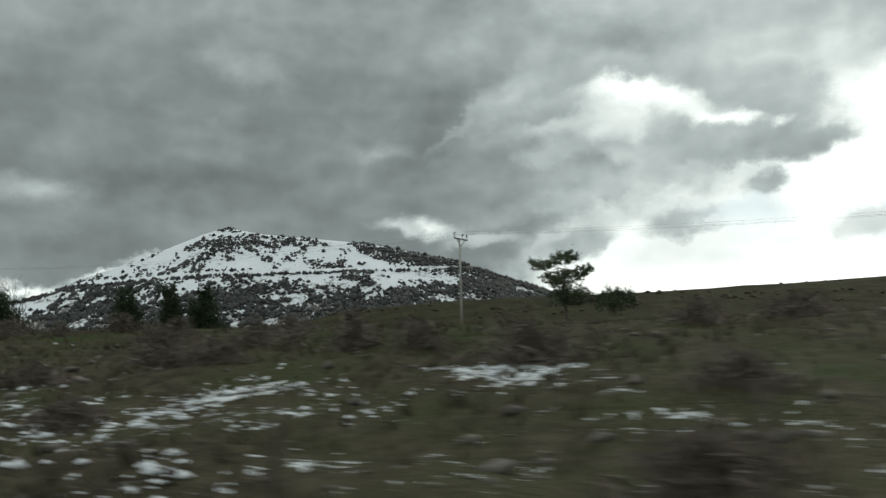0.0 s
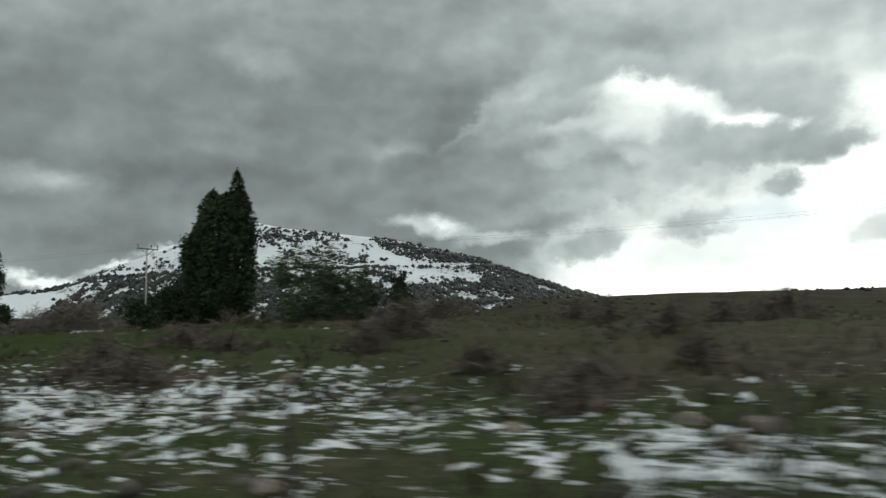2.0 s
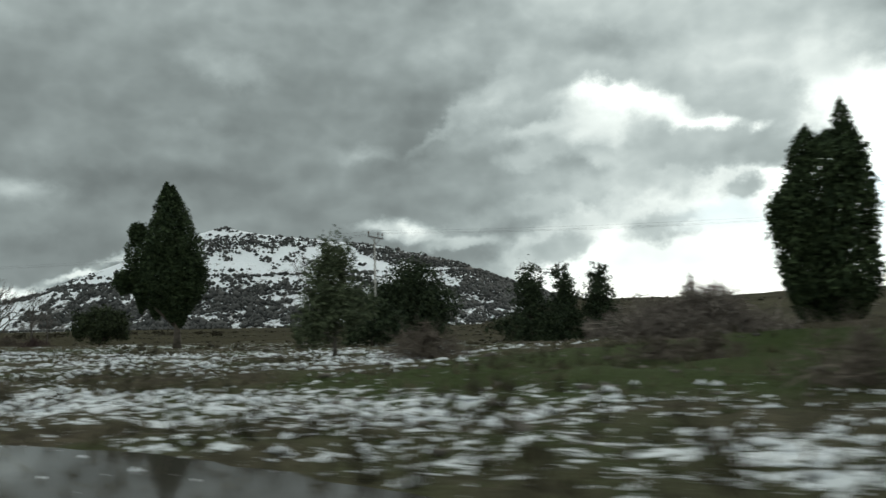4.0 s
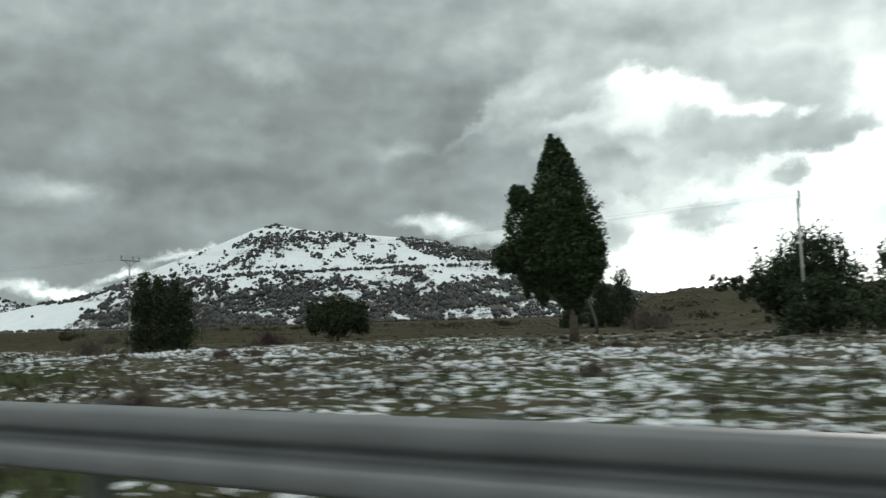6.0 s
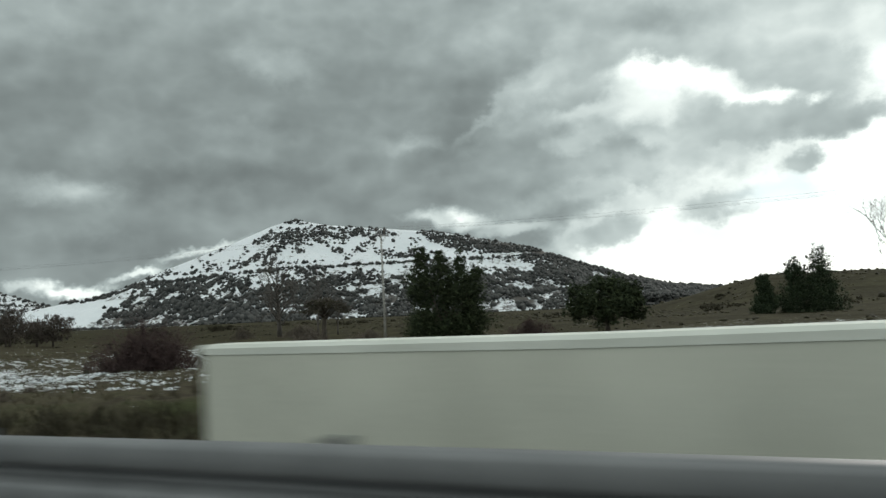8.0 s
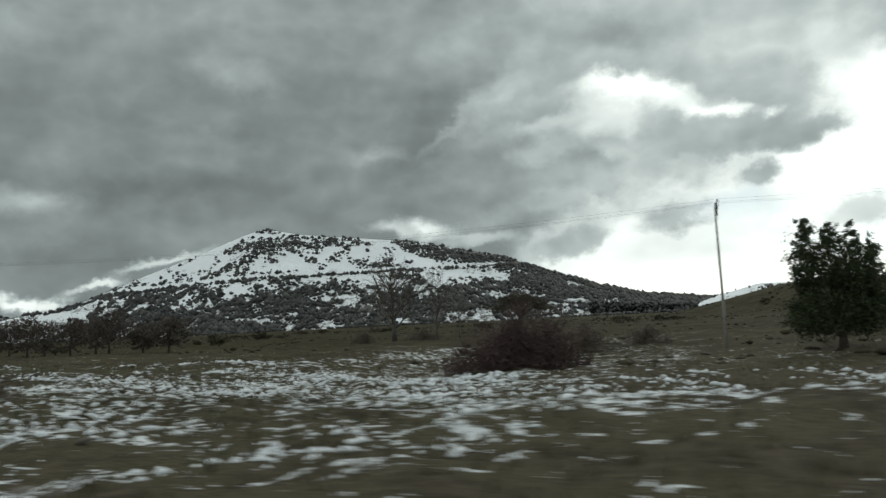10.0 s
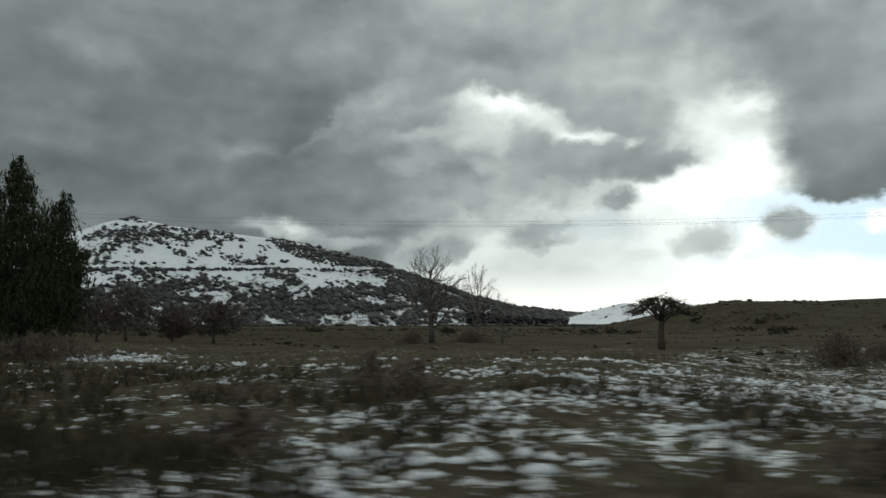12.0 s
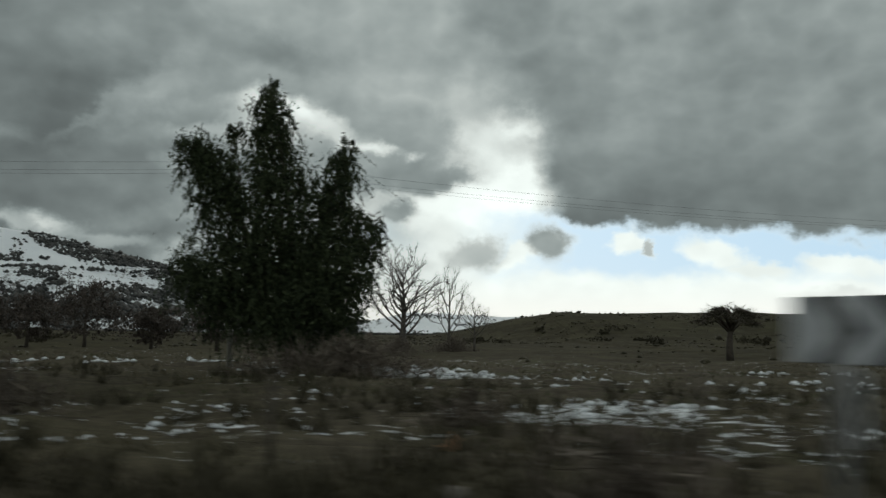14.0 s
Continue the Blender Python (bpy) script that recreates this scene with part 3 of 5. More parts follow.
def build_ground():
    a = spread(-4300, 4300, -30, 300, 0.48, 1.13)
    b = spread(-1500, 4700, 1.6, 24, 0.36, 1.06)
    A, B = np.meshgrid(a, b, indexing="ij")
    h = radians(24.5)
    X = (-A * math.cos(h) + B * math.sin(h)).ravel()
    Y = (A * math.sin(h) + B * math.cos(h)).ravel()
    Z = ground_z(X, Y)
    na, nb = len(a), len(b)
    i = (np.arange(na - 1)[:, None] * nb + np.arange(nb - 1)[None]).ravel()
    faces = np.stack([i, i + 1, i + nb + 1, i + nb], 1)
    me = bpy.data.meshes.new("ground")
    me.vertices.add(len(X))
    me.vertices.foreach_set("co", np.stack([X, Y, Z], 1).astype(np.float32).ravel())
    me.loops.add(4 * len(faces))
    me.loops.foreach_set("vertex_index", faces.astype(np.int32).ravel())
    me.polygons.add(len(faces))
    me.polygons.foreach_set("loop_start", np.arange(0, 4 * len(faces), 4, dtype=np.int32))
    me.polygons.foreach_set("use_smooth", np.ones(len(faces), dtype=bool))
    me.update(calc_edges=True)
    me.materials.append(MAT["ground"])
    s, u = to_road(X, Y)
    snow, rise = snow_left(X, Y, s, u)
    me.attributes.new("snowiness", "FLOAT", "POINT").data.foreach_set("value", snow.astype(np.float32))
    # where the shade-darkened heath colour goes: far fields and the low rises
    heath = np.clip(0.85 * smooth(45, 120, u) + rise * 2, 0, 1)
    me.attributes.new("heath", "FLOAT", "POINT").data.foreach_set("value", heath.astype(np.float32))
    lush = np.exp(-(((s - 149) / 6) ** 2 + ((u - 13) / 4) ** 2)) + np.exp(-(((s - 133) / 3) ** 2 + ((u - 14) / 5) ** 2)) + np.exp(-(((s - 28) / 8) ** 2 + ((u - 9) / 4) ** 2)) + np.exp(-(((s - 68) / 12) ** 2 + ((u - 20) / 5) ** 2))
    green = 0.17 + 0.40 * (1 - smooth(4.2, 6.5, abs(u))) * (1 - smooth(100, 120, s)) + 0.10 * (1 - smooth(80, 95, s)) + 0.08 * smooth(85, 100, s) - 0.12 * smooth(140, 155, s) + 0.20 * smooth(185, 200, s) + 0.75 * lush + 0.25 * (1 - smooth(150, 190, s)) - 0.3 * smooth(60, 150, u) + 0.35 * np.clip(rise * 2, 0, 1)
    me.attributes.new("greenness", "FLOAT", "POINT").data.foreach_set("value", green.astype(np.float32))
    tagged(new("ground", me), "rough winter grassland with patches of melting snow", "ground", kind="structure")


build_ground()


def ribbon(name, u0, u1, s0, s1, dz, thick, material, step=2.0):
    verts, faces = [], []
    ss = np.arange(s0, s1 + 0.01, step)
    for s in ss:
        for u, d in ((u0, 0), (u1, 0), (u1, -thick), (u0, -thick)):
            x, y = on_road(s, u)
            verts.append((float(x), float(y), float(road_z(s)) + dz + d))
    for i in range(len(ss) - 1):
        for k in range(4):
            a, b = 4 * i + k, 4 * i + (k + 1) % 4
            faces.append((a, a + 4, b + 4, b))
    return mesh_of(name, verts, faces, material)


tagged(new("road", ribbon("road", -5.4, 2.0, S0, S1, 0.0, 0.25, MAT["asphalt"])), "damp dark asphalt two-lane country road", "road", kind="structure")
tagged(new("edge_line", ribbon("edge_line", 1.55, 1.67, S0, S1, 0.008, 0.006, MAT["paint"])), "worn white painted edge line on the asphalt", "road marking", kind="structure")
tagged(new("edge_line", ribbon("edge_line", -5.05, -4.93, S0, S1, 0.008, 0.006, MAT["paint"])), "worn white painted edge line on the asphalt", "road marking", kind="structure")
tagged(new("centre_line", ribbon("centre_line", -1.75, -1.63, S0, S1, 0.008, 0.006, MAT["paint"])), "worn white painted centre line on the asphalt", "road marking", kind="structure")


def build_puddle(ps, pu, la, lu):
    n = 64
    verts, faces = [], [tuple(range(n))]
    for k in range(n):
        a = 2 * math.pi * k / n
        x, y = on_road(ps + la * 1.25 * math.cos(a), pu + lu * 1.25 * math.sin(a))
        verts.append((float(x), float(y), float(road_z(ps)) - 0.55))
    tagged(new("puddle", mesh_of("puddle", verts, faces, MAT["puddle"])), "shallow puddle of still meltwater beside the road", "puddle", kind="structure")


for _p in PUDDLES:
    build_puddle(*_p)

# ---- far hills ----
RIDGE_X = [-2400, -1900, -1570, -1432, -1313, -1156, -941, -804, -727, -612, -366, -234, -86, 61, 206, 349, 492, 700, 1000]
RIDGE_Z = [-14, 12, 60, 84, 110, 169, 240, 292, 312, 287, 258, 243, 208, 176, 115, 65, 30, 5, -14]
HILL_Y = 2561


def hill_z(x, y):
    """Height of the snowy hill, from its ridge line and its slopes."""
    x, y = np.asarray(x, float), np.asarray(y, float)
    warp = 35 * lattice(x / 260, y / 260, 21)
    top = np.interp(x, RIDGE_X, RIDGE_Z)
    depth = np.where(y < HILL_Y, (HILL_Y - y + warp) / (260 + 1.35 * np.maximum(top, 0)), (y - HILL_Y) / 500)
    k = np.clip(1 - depth, 0, 1)
    z = -30 + (top + 30) * k ** 1.15
    z = z + k * (1 - k) * 4 * (9 * lattice(x / 120, y / 120, 22) + 4 * lattice(x / 45, y / 45, 23))
    return z


def hill_mesh(name, xs, ys, fn, bare):
    X, Y = np.meshgrid(xs, ys, indexing="ij")
    X, Y = X.ravel(), Y.ravel()
    Z = fn(X, Y)
    nb = len(ys)
    i = (np.arange(len(xs) - 1)[:, None] * nb + np.arange(nb - 1)[None]).ravel()
    faces = np.stack([i, i + nb, i + nb + 1, i + 1], 1)
    me = bpy.data.meshes.new(name)
    me.vertices.add(len(X))
    me.vertices.foreach_set("co", np.stack([X, Y, Z], 1).astype(np.float32).ravel())
    me.loops.add(4 * len(faces))
    me.loops.foreach_set("vertex_index", faces.astype(np.int32).ravel())
    me.polygons.add(len(faces))
    me.polygons.foreach_set("loop_start", np.arange(0, 4 * len(faces), 4, dtype=np.int32))
    me.polygons.foreach_set("use_smooth", np.ones(len(faces), dtype=bool))
    me.update(calc_edges=True)
    me.attributes.new("bareness", "FLOAT", "POINT").data.foreach_set("value", bare(X, Y, Z).astype(np.float32))
    me.materials.append(MAT["slope"])
    return me


def hill_bare(x, y, z):
    low = 1 - smooth(20, 150, z)
    return 0.42 + 0.22 * low - 0.4 * smooth(-1190, -1290, x) * (1 - smooth(58, 74, z)) + 0.35 * smooth(-380, 100, x) * smooth(40, 120, z) * smooth(2470, 2545, y)


tagged(new("hill", hill_mesh("hill", np.arange(-2400, 1001, 14.0), np.arange(1750, 3080, 14.0), hill_z, hill_bare)),
       "tall hill covered in snow and scattered oak scrub", "hill", kind="structure")


def far_left_z(x, y):
    x, y = np.asarray(x, float), np.asarray(y, float)
    top = np.interp(x, [-4200, -3300, -2785, -2593, -2434, -2150, -1900], [150, 250, 223, 154, 102, 50, -20])
    return -45 + (top + 45) * np.clip(1 - abs(y - 4056) / 620, 0, 1) + 8 * lattice(x / 150, y / 150, 31)


tagged(new("hill", hill_mesh("distant_hill", np.arange(-4200, -1899, 30.0), np.arange(3430, 4690, 30.0), far_left_z, lambda x, y, z: 0.55 + 0 * x)),
       "distant hill with thin snow and dark scrub", "hill", kind="structure")


def far_right_z(x, y):
    x, y = np.asarray(x, float), np.asarray(y, float)
    top = np.interp(x, [480, 600, 693, 813, 937, 1065, 1197, 1500, 1900], [-30, -18, 14, 40, 41, 36, 32, 26, -16])
    return -34 + (top + 34) * np.clip(1 - abs(y - 2396) / 420, 0, 1) + 3 * lattice(x / 90, y / 90, 41)


tagged(new("hill", hill_mesh("low_hill", np.arange(480, 1901, 16.0), np.arange(1960, 2830, 16.0), far_right_z, lambda x, y, z: 0.42 + 0 * x)),
       "low distant hill under smooth snow with few shrubs", "hill", kind="structure")

ICO = bmesh.new()
bmesh.ops.create_icosphere(ICO, subdivisions=1, radius=1.0)
ICO_V = np.array([v.co[:] for v in ICO.verts])
ICO_F = np.array([[v.index for v in f.verts] for f in ICO.faces])
ICO.free()


OCTA_V = np.array([(1, 0, 0), (-1, 0, 0), (0, 1, 0), (0, -1, 0), (0, 0, 1), (0, 0, -1)], float)
OCTA_F = np.array([(0, 2, 4), (2, 1, 4), (1, 3, 4), (3, 0, 4), (2, 0, 5), (1, 2, 5), (3, 1, 5), (0, 3, 5)])


def blobs_mesh(name, places, sizes, material, rng, squash=0.8, jitter=0.35, coarse=False):
    """Many small ragged clumps in one mesh; coarse ones, for far away, have eight faces."""
    shape_v, shape_f = (OCTA_V, OCTA_F) if coarse else (ICO_V, ICO_F)
    n, m = len(places), len(shape_v)
    k = (1.2 if coarse else 1) + jitter * rng.standard_normal((n, m, 1)) * 0.7
    v = shape_v[None] * np.clip(k, 0.35, 1.9) * np.asarray(sizes)[:, None, None]
    v[:, :, 2] *= squash
    v = v + np.asarray(places)[:, None, :]
    f = shape_f[None] + (np.arange(n) * m)[:, None, None]
    me = bpy.data.meshes.new(name)
    v, f = v.reshape(-1, 3), f.reshape(-1, 3)
    me.vertices.add(len(v))
    me.vertices.foreach_set("co", v.astype(np.float32).ravel())
    me.loops.add(3 * len(f))
    me.loops.foreach_set("vertex_index", f.astype(np.int32).ravel())
    me.polygons.add(len(f))
    me.polygons.foreach_set("loop_start", np.arange(0, 3 * len(f), 3, dtype=np.int32))
    me.update(calc_edges=True)
    me.materials.append(material)
    return me


def hill_scrub():
    rng = np.random.default_rng(5)
    n = 80000
    x, y = rng.uniform(-2100, 800, n), rng.uniform(1850, 2600, n)
    z = hill_z(x, y)
    clump = lattice(x / 90, y / 60, 51) * 0.48 + lattice(x / 32, y / 26, 52) * 0.42
    want = 0.17 + 0.17 * (1 - smooth(70, 175, z)) * smooth(-1250, -950, x) + 0.12 * (1 - smooth(40, 200, z)) - 0.8 * smooth(-1190, -1290, x) * (1 - smooth(58, 74, z)) + 0.7 * np.exp(-(((x + 722) / 50) ** 2 + ((z - 308) / 9) ** 2)) + 0.5 * np.exp(-(((x + 700) / 130) ** 2 + ((z - 250) / 22) ** 2)) + 0.75 * smooth(-450, -150, x) * smooth(2465, 2530, y) + 0.08 * smooth(0, 300, x)
    want = want - 0.10 * smooth(-900, -1300, x) * smooth(40, 140, z) + 0.10 * smooth(286, 300, z)
    # the track that cuts across the slope stays open
    track = abs(z - 152 - 0.02 * x) < 5.0
    keep = (clump + want > 0.10 + 0.95 * rng.random(n)) & (z > -22) & ~track
    line = (abs(z - 141 - 0.02 * x) < 4) & (rng.random(n) < 0.5) & (x < 350)
    keep |= line
    x, y, z = x[keep], y[keep], z[keep]
    size = rng.uniform(2.0, 5.2, len(x)) * (0.75 + 0.8 * rng.random(len(x)) ** 2) * (1.35 - 0.35 * smooth(60, 170, z))
    pl = np.stack([x, y, z + size * 0.45], 1)
    tagged(new("hill_scrub", blobs_mesh("hill_scrub", pl, size, MAT["oak"], rng, 0.85, 0.35, True)), "dark oak scrub dotted over the snowy slope", "shrubs", kind="stuff")
    # the other hills
    n = 5000
    x, y = rng.uniform(620, 1850, n), rng.uniform(2000, 2420, n)
    keep = lattice(x / 90, y / 70, 61) + 0.5 * smooth(900, 1300, x) > 0.1 + 0.9 * rng.random(n)
    x, y = x[keep], y[keep]
    size = rng.uniform(1.6, 4.0, len(x))
    pl = np.stack([x, y, far_right_z(x, y) + size * 0.4], 1)
    tagged(new("hill_scrub", blobs_mesh("hill_scrub", pl, size, MAT["oak"], rng)), "few dark shrubs on the low snowy hill", "shrubs", kind="stuff")
    n = 1400
    x, y = rng.uniform(-3300, -2000, n), rng.uniform(3500, 4080, n)
    size = rng.uniform(5, 12, n)
    pl = np.stack([x, y, far_left_z(x, y) + size * 0.3], 1)
    tagged(new("hill_scrub", blobs_mesh("hill_scrub", pl, size, MAT["oak"], rng)), "scrub scattered over the distant hill", "shrubs", kind="stuff")
    # wood and hedges at the foot of the hills
    n = 2600
    t = rng.random(n)
    x = -2000 + 3600 * t
    y = 1720 + 90 * rng.standard_normal(n) + 0.02 * x
    keep = lattice(x / 160, y / 60, 71) > 0.1
    x, y = x[keep], y[keep]
    size = rng.uniform(2, 5.5, len(x))
    pl = np.stack([x, y, ground_z(x, y) + size * 0.4], 1)
    tagged(new("field_hedge", blobs_mesh("field_hedge", pl, size, MAT["oak"], rng)), "low dark hedges across the plain below the hill", "hedge", kind="stuff")


hill_scrub()


def far_wood():
    """The dark wood on the low slope between the hill and the snowy rise."""
    rng = np.random.default_rng(83)
    n = 1500
    a, d = np.radians(rng.uniform(12.5, 20.0, n)), rng.uniform(1780, 1960, n)
    x, y = -205 + d * np.sin(a), 93 + d * np.cos(a)
    top = np.interp(np.degrees(a), [12.5, 14, 17, 20], [7, 4, -1, -9]) + 3 * lattice(x / 25, y / 200, 84)
    base = np.minimum(ground_z(x, y), top)
    size = rng.uniform(2.5, 5.0, n)
    pl = np.stack([x, y, base + (top - base) * rng.random(n) ** 0.7], 1)
    tagged(new("far_wood", blobs_mesh("far_wood", pl, size, MAT["oak"], rng, 1.1, 0.35, True)), "dark wood on a low slope far behind the fields", "wood", kind="stuff")


far_wood()

# ---- trees ----


def leaf_quads(rng, pts, size, droop=0.0, long=1.5):
    """A small leafy card at each point, turned at random; droop makes them hang."""
    n = len(pts)
    d = rng.standard_normal((n, 3))
    d[:, 2] -= droop * 2.5
    d /= np.linalg.norm(d, axis=1)[:, None]
    e = np.cross(d, rng.standard_normal((n, 3)))
    e /= np.linalg.norm(e, axis=1)[:, None]
    w = size * rng.uniform(0.6, 1.4, n)[:, None]
    d, e = d * w * long, e * w * 0.5
    p = np.asarray(pts)
    return np.stack([p - d * 0.5, p + e * 0.5, p + d * 0.5, p - e * 0.5], 1).reshape(-1, 3)


def lobe_points(rng, lobes, count, ragged=0.22, shell=0.35):
    """Points in clumps within ellipsoids (x, y, z, rx, ry, rz)."""
    vol = np.array([l[3] * l[4] + l[3] * l[5] + l[4] * l[5] for l in lobes])
    out = []
    for l, k in zip(lobes, (count * vol / vol.sum()).astype(int)):
        c, r = np.array(l[:3]), np.array(l[3:6])
        nc = max(6, k // 28)
        d = rng.standard_normal((nc, 3))
        d /= np.linalg.norm(d, axis=1)[:, None]
        cen = d * (0.2 + 0.8 * rng.random((nc, 1)) ** 0.45) * (1 + ragged * rng.standard_normal((nc, 1)))
        which = rng.integers(0, nc, k)
        p = cen[which] * r + rng.standard_normal((k, 3)) * 0.17 * r.min() * rng.uniform(0.5, 1.6, (nc, 1))[which]
        out.append(p + c)
    return np.concatenate(out)


def spindle_points(rng, spires, count):
    """Points in upright spires (x, y, z0, z1, radius, widest): narrow above, fuller below."""
    vol = np.array([(s[3] - s[2]) * s[4] for s in spires])
    out = []
    for (x, y, z0, z1, r, w, e), k in zip(spires, (count * vol / vol.sum()).astype(int)):
        h = rng.random(k) ** 1.15
        prof = np.where(h < w, np.sqrt(np.clip(h / w, 0, 1)) * 0.45 + 0.55 * smooth(0, w, h), 1 - (np.clip(h - w, 0, 1) / (1 - w)) ** e)
        a = rng.uniform(0, 2 * np.pi, k)
        lump = 1 + 0.16 * lattice(a * 2.2, h * 9, int(r * 100)) + 0.12 * lattice(a * 5, h * 22, 7)
        rad = r * np.maximum(prof, 0.03) * lump * (0.25 + 0.8 * rng.random(k) ** 0.4)
        out.append(np.stack([x + rad * np.cos(a), y + rad * np.sin(a), z0 + h * (z1 - z0) + 0.1 * rng.standard_normal(k)], 1))
    return np.concatenate(out)


def limb_tree(root, rng, targets, height, radius, material, lean=(0, 0)):
    """A tapered trunk and a bent limb to each target."""
    top = Vector((lean[0], lean[1], height))
    v, f = [], []
    pts = [Vector((0, 0, -0.25)), Vector((lean[0] * 0.25, lean[1] * 0.25, height * 0.4)), top]
    tube(v, f, pts, [radius * 1.25, radius * 0.9, radius * 0.55], 8)
    under(new("trunk", mesh_of("trunk", v, f, material, True)), root)
    for t in targets:
        t = Vector(t)
        start = top * rng.uniform(0.5, 0.95)
        mid = start.lerp(t, 0.5) + Vector(rng.uniform(-0.25, 0.25, 3))
        v, f = [], []
        tube(v, f, [start, mid, t], [radius * 0.5, radius * 0.32, radius * 0.1], 6)
        under(new("limb", mesh_of("limb", v, f, material, True)), root)


def leafy_tree(name, label, x, y, lobes, count, size, leaf, bark, trunk_h, trunk_r, seed, droop=0.0, category="tree",
               group="", ragged=0.22, spires=(), strands=0, turn=0.0, base=None):
    rng = np.random.default_rng(seed)
    z = gz(x, y) if base is None else base
    root = thing(name, (x, y, z), label, category, group, turn)
    ls = [l for l in lobes]
    aims = [l[:3] for l in ls] + [(s[0], s[1], s[2] + 0.55 * (s[3] - s[2])) for s in spires]
    limb_tree(root, rng, aims[:12], trunk_h, trunk_r, MAT[bark])
    pts = []
    if ls:
        pts.append(lobe_points(rng, ls, count if not spires else count // 3, ragged))
    if spires:
        pts.append(spindle_points(rng, spires, count if not ls else 2 * count // 3))
    if strands:
        every = np.concatenate(pts)
        tips = every[rng.integers(0, len(every), strands)]
        k = 14
        drop = np.linspace(0, 1, k)[None, :, None] * rng.uniform(0.5, 1.5, (strands, 1, 1))
        out = rng.standard_normal((strands, 1, 3)) * np.array([0.35, 0.35, 0])
        st = tips[:, None, :] + out * drop - drop * np.array([0, 0, 1.0])
        pts.append(st.reshape(-1, 3))
    crown = quads_of("crown", leaf_quads(rng, np.concatenate(pts), size, droop), MAT[leaf])
    under(new("crown", crown), root)
    return root


def branches(rng, v, f, start, way, length, radius, depth, spread_by=0.55, gravity=0.0, sides=5, steps=4):
    """A branch that bends, tapers and forks."""
    pts, radii, p, d = [start], [radius], Vector(start), Vector(way).normalized()
    for k in range(steps):
        d = (d + Vector(rng.normal(0, 0.13, 3)) + Vector((0, 0, gravity))).normalized()
        p = p + d * length / steps
        pts.append(p.copy())
        radii.append(radius * (1 - 0.5 * (k + 1) / steps))
    tube(v, f, pts, radii, max(3, sides))
    if depth <= 0:
        return
    for k in range(3 if depth > 1 else 4):
        at = pts[rng.integers(steps // 2, steps + 1)] if k else pts[-1]
        side = Vector(rng.normal(0, 1, 3)).normalized()
        branches(rng, v, f, at, d + side * spread_by * rng.uniform(0.6, 1.5), length * rng.uniform(0.5, 0.78), radius * 0.55, depth - 1, spread_by, gravity, sides - 1, steps)


def bare_tree(name, label, x, y, height, radius, seed, material="greybark", forks=5, spread_by=0.6, trunk=0.28, lean=0.0, depth=3, group="bare trees", category="bare tree"):
    rng = np.random.default_rng(seed)
    root = thing(name, (x, y, gz(x, y)), label, category, group)
    v, f = [], []
    spine = [Vector((lean * height * q * q + rng.normal(0, 0.015) * height * q, rng.normal(0, 0.015) * height * q, height * q - 0.2 * (q == 0))) for q in (0.0, 0.15, 0.3, 0.5, 0.7, 0.9)]
    tube(v, f, spine, [radius * k for k in (1.25, 1.0, 0.8, 0.5, 0.28, 0.08)], 8)
    under(new("trunk", mesh_of("trunk", v, f, MAT[material], True)), root)
    n = forks * 3
    for k in range(n):
        q = trunk + (0.86 - trunk) * (k + rng.uniform(0, 0.8)) / n
        i = min(int(np.searchsorted([0.15, 0.3, 0.5, 0.7, 0.9], q)), 4)
        lo, hi = (0.0, 0.15, 0.3, 0.5, 0.7)[i], (0.15, 0.3, 0.5, 0.7, 0.9)[i]
        start = spine[i].lerp(spine[i + 1], (q - lo) / (hi - lo))
        a = 2.4 * k + rng.uniform(-0.4, 0.4)
        way = Vector((math.cos(a) * spread_by * 1.3 + lean, math.sin(a) * spread_by * 1.3, 0.75 + 0.5 * q))
        v, f = [], []
        branches(rng, v, f, start, way, height * (0.34 - 0.22 * q) * rng.uniform(0.8, 1.2), radius * (0.55 - 0.4 * q), depth, 0.62, 0.03)
        under(new("limb", mesh_of("limb", v, f, MAT[material], True)), root)
    return root


def thicket(name, label, x, y, width, depth, height, stems, seed, material="twig", group="thickets", category="bush"):
    """A dense bush of thin stems with side twigs."""
    rng = np.random.default_rng(seed)
    root = thing(name, (x, y, gz(x, y)), label, category, group)
    for k in range(stems):
        a, r = rng.uniform(0, 2 * np.pi), math.sqrt(rng.random())
        px, py = math.cos(a) * r * width * 0.42, math.sin(a) * r * depth * 0.42
        pz = gz(x + px, y + py) - root.matrix_world.translation.z - 0.1
        tall = height * (1 - 0.5 * r * r) * rng.uniform(0.65, 1.1)
        way = Vector((px / width * 1.0 + rng.normal(0, 0.2), py / depth * 1.0 + rng.normal(0, 0.2), 1))
        v, f = [], []
        branches(rng, v, f, Vector((px, py, pz)), way, tall * 0.62, 0.02 + 0.012 * height / 3, 2, 0.8, 0, 3, 2)
        under(new("stem", mesh_of("stem", v, f, MAT[material])), root)
    n = int(stems * (90 if height > 1.4 else 45))
    a, r = rng.uniform(0, 2 * np.pi, n), np.minimum(np.abs(rng.normal(0, 0.55, n)), 1.1)
    hh = rng.random(n) ** 0.9 * (1 - 0.6 * r * r) * height * (0.62 + 0.45 * lattice(a * 1.9, r * 3.1, seed))
    pts = np.stack([np.cos(a) * r * width / 2, np.sin(a) * r * depth / 2, hh], 1)
    tagged(under(new("brushwood", quads_of("brushwood", leaf_quads(rng, pts, 0.06 + 0.012 * height, 0, 6.0), MAT[material])), root), kind="stuff")
    return root


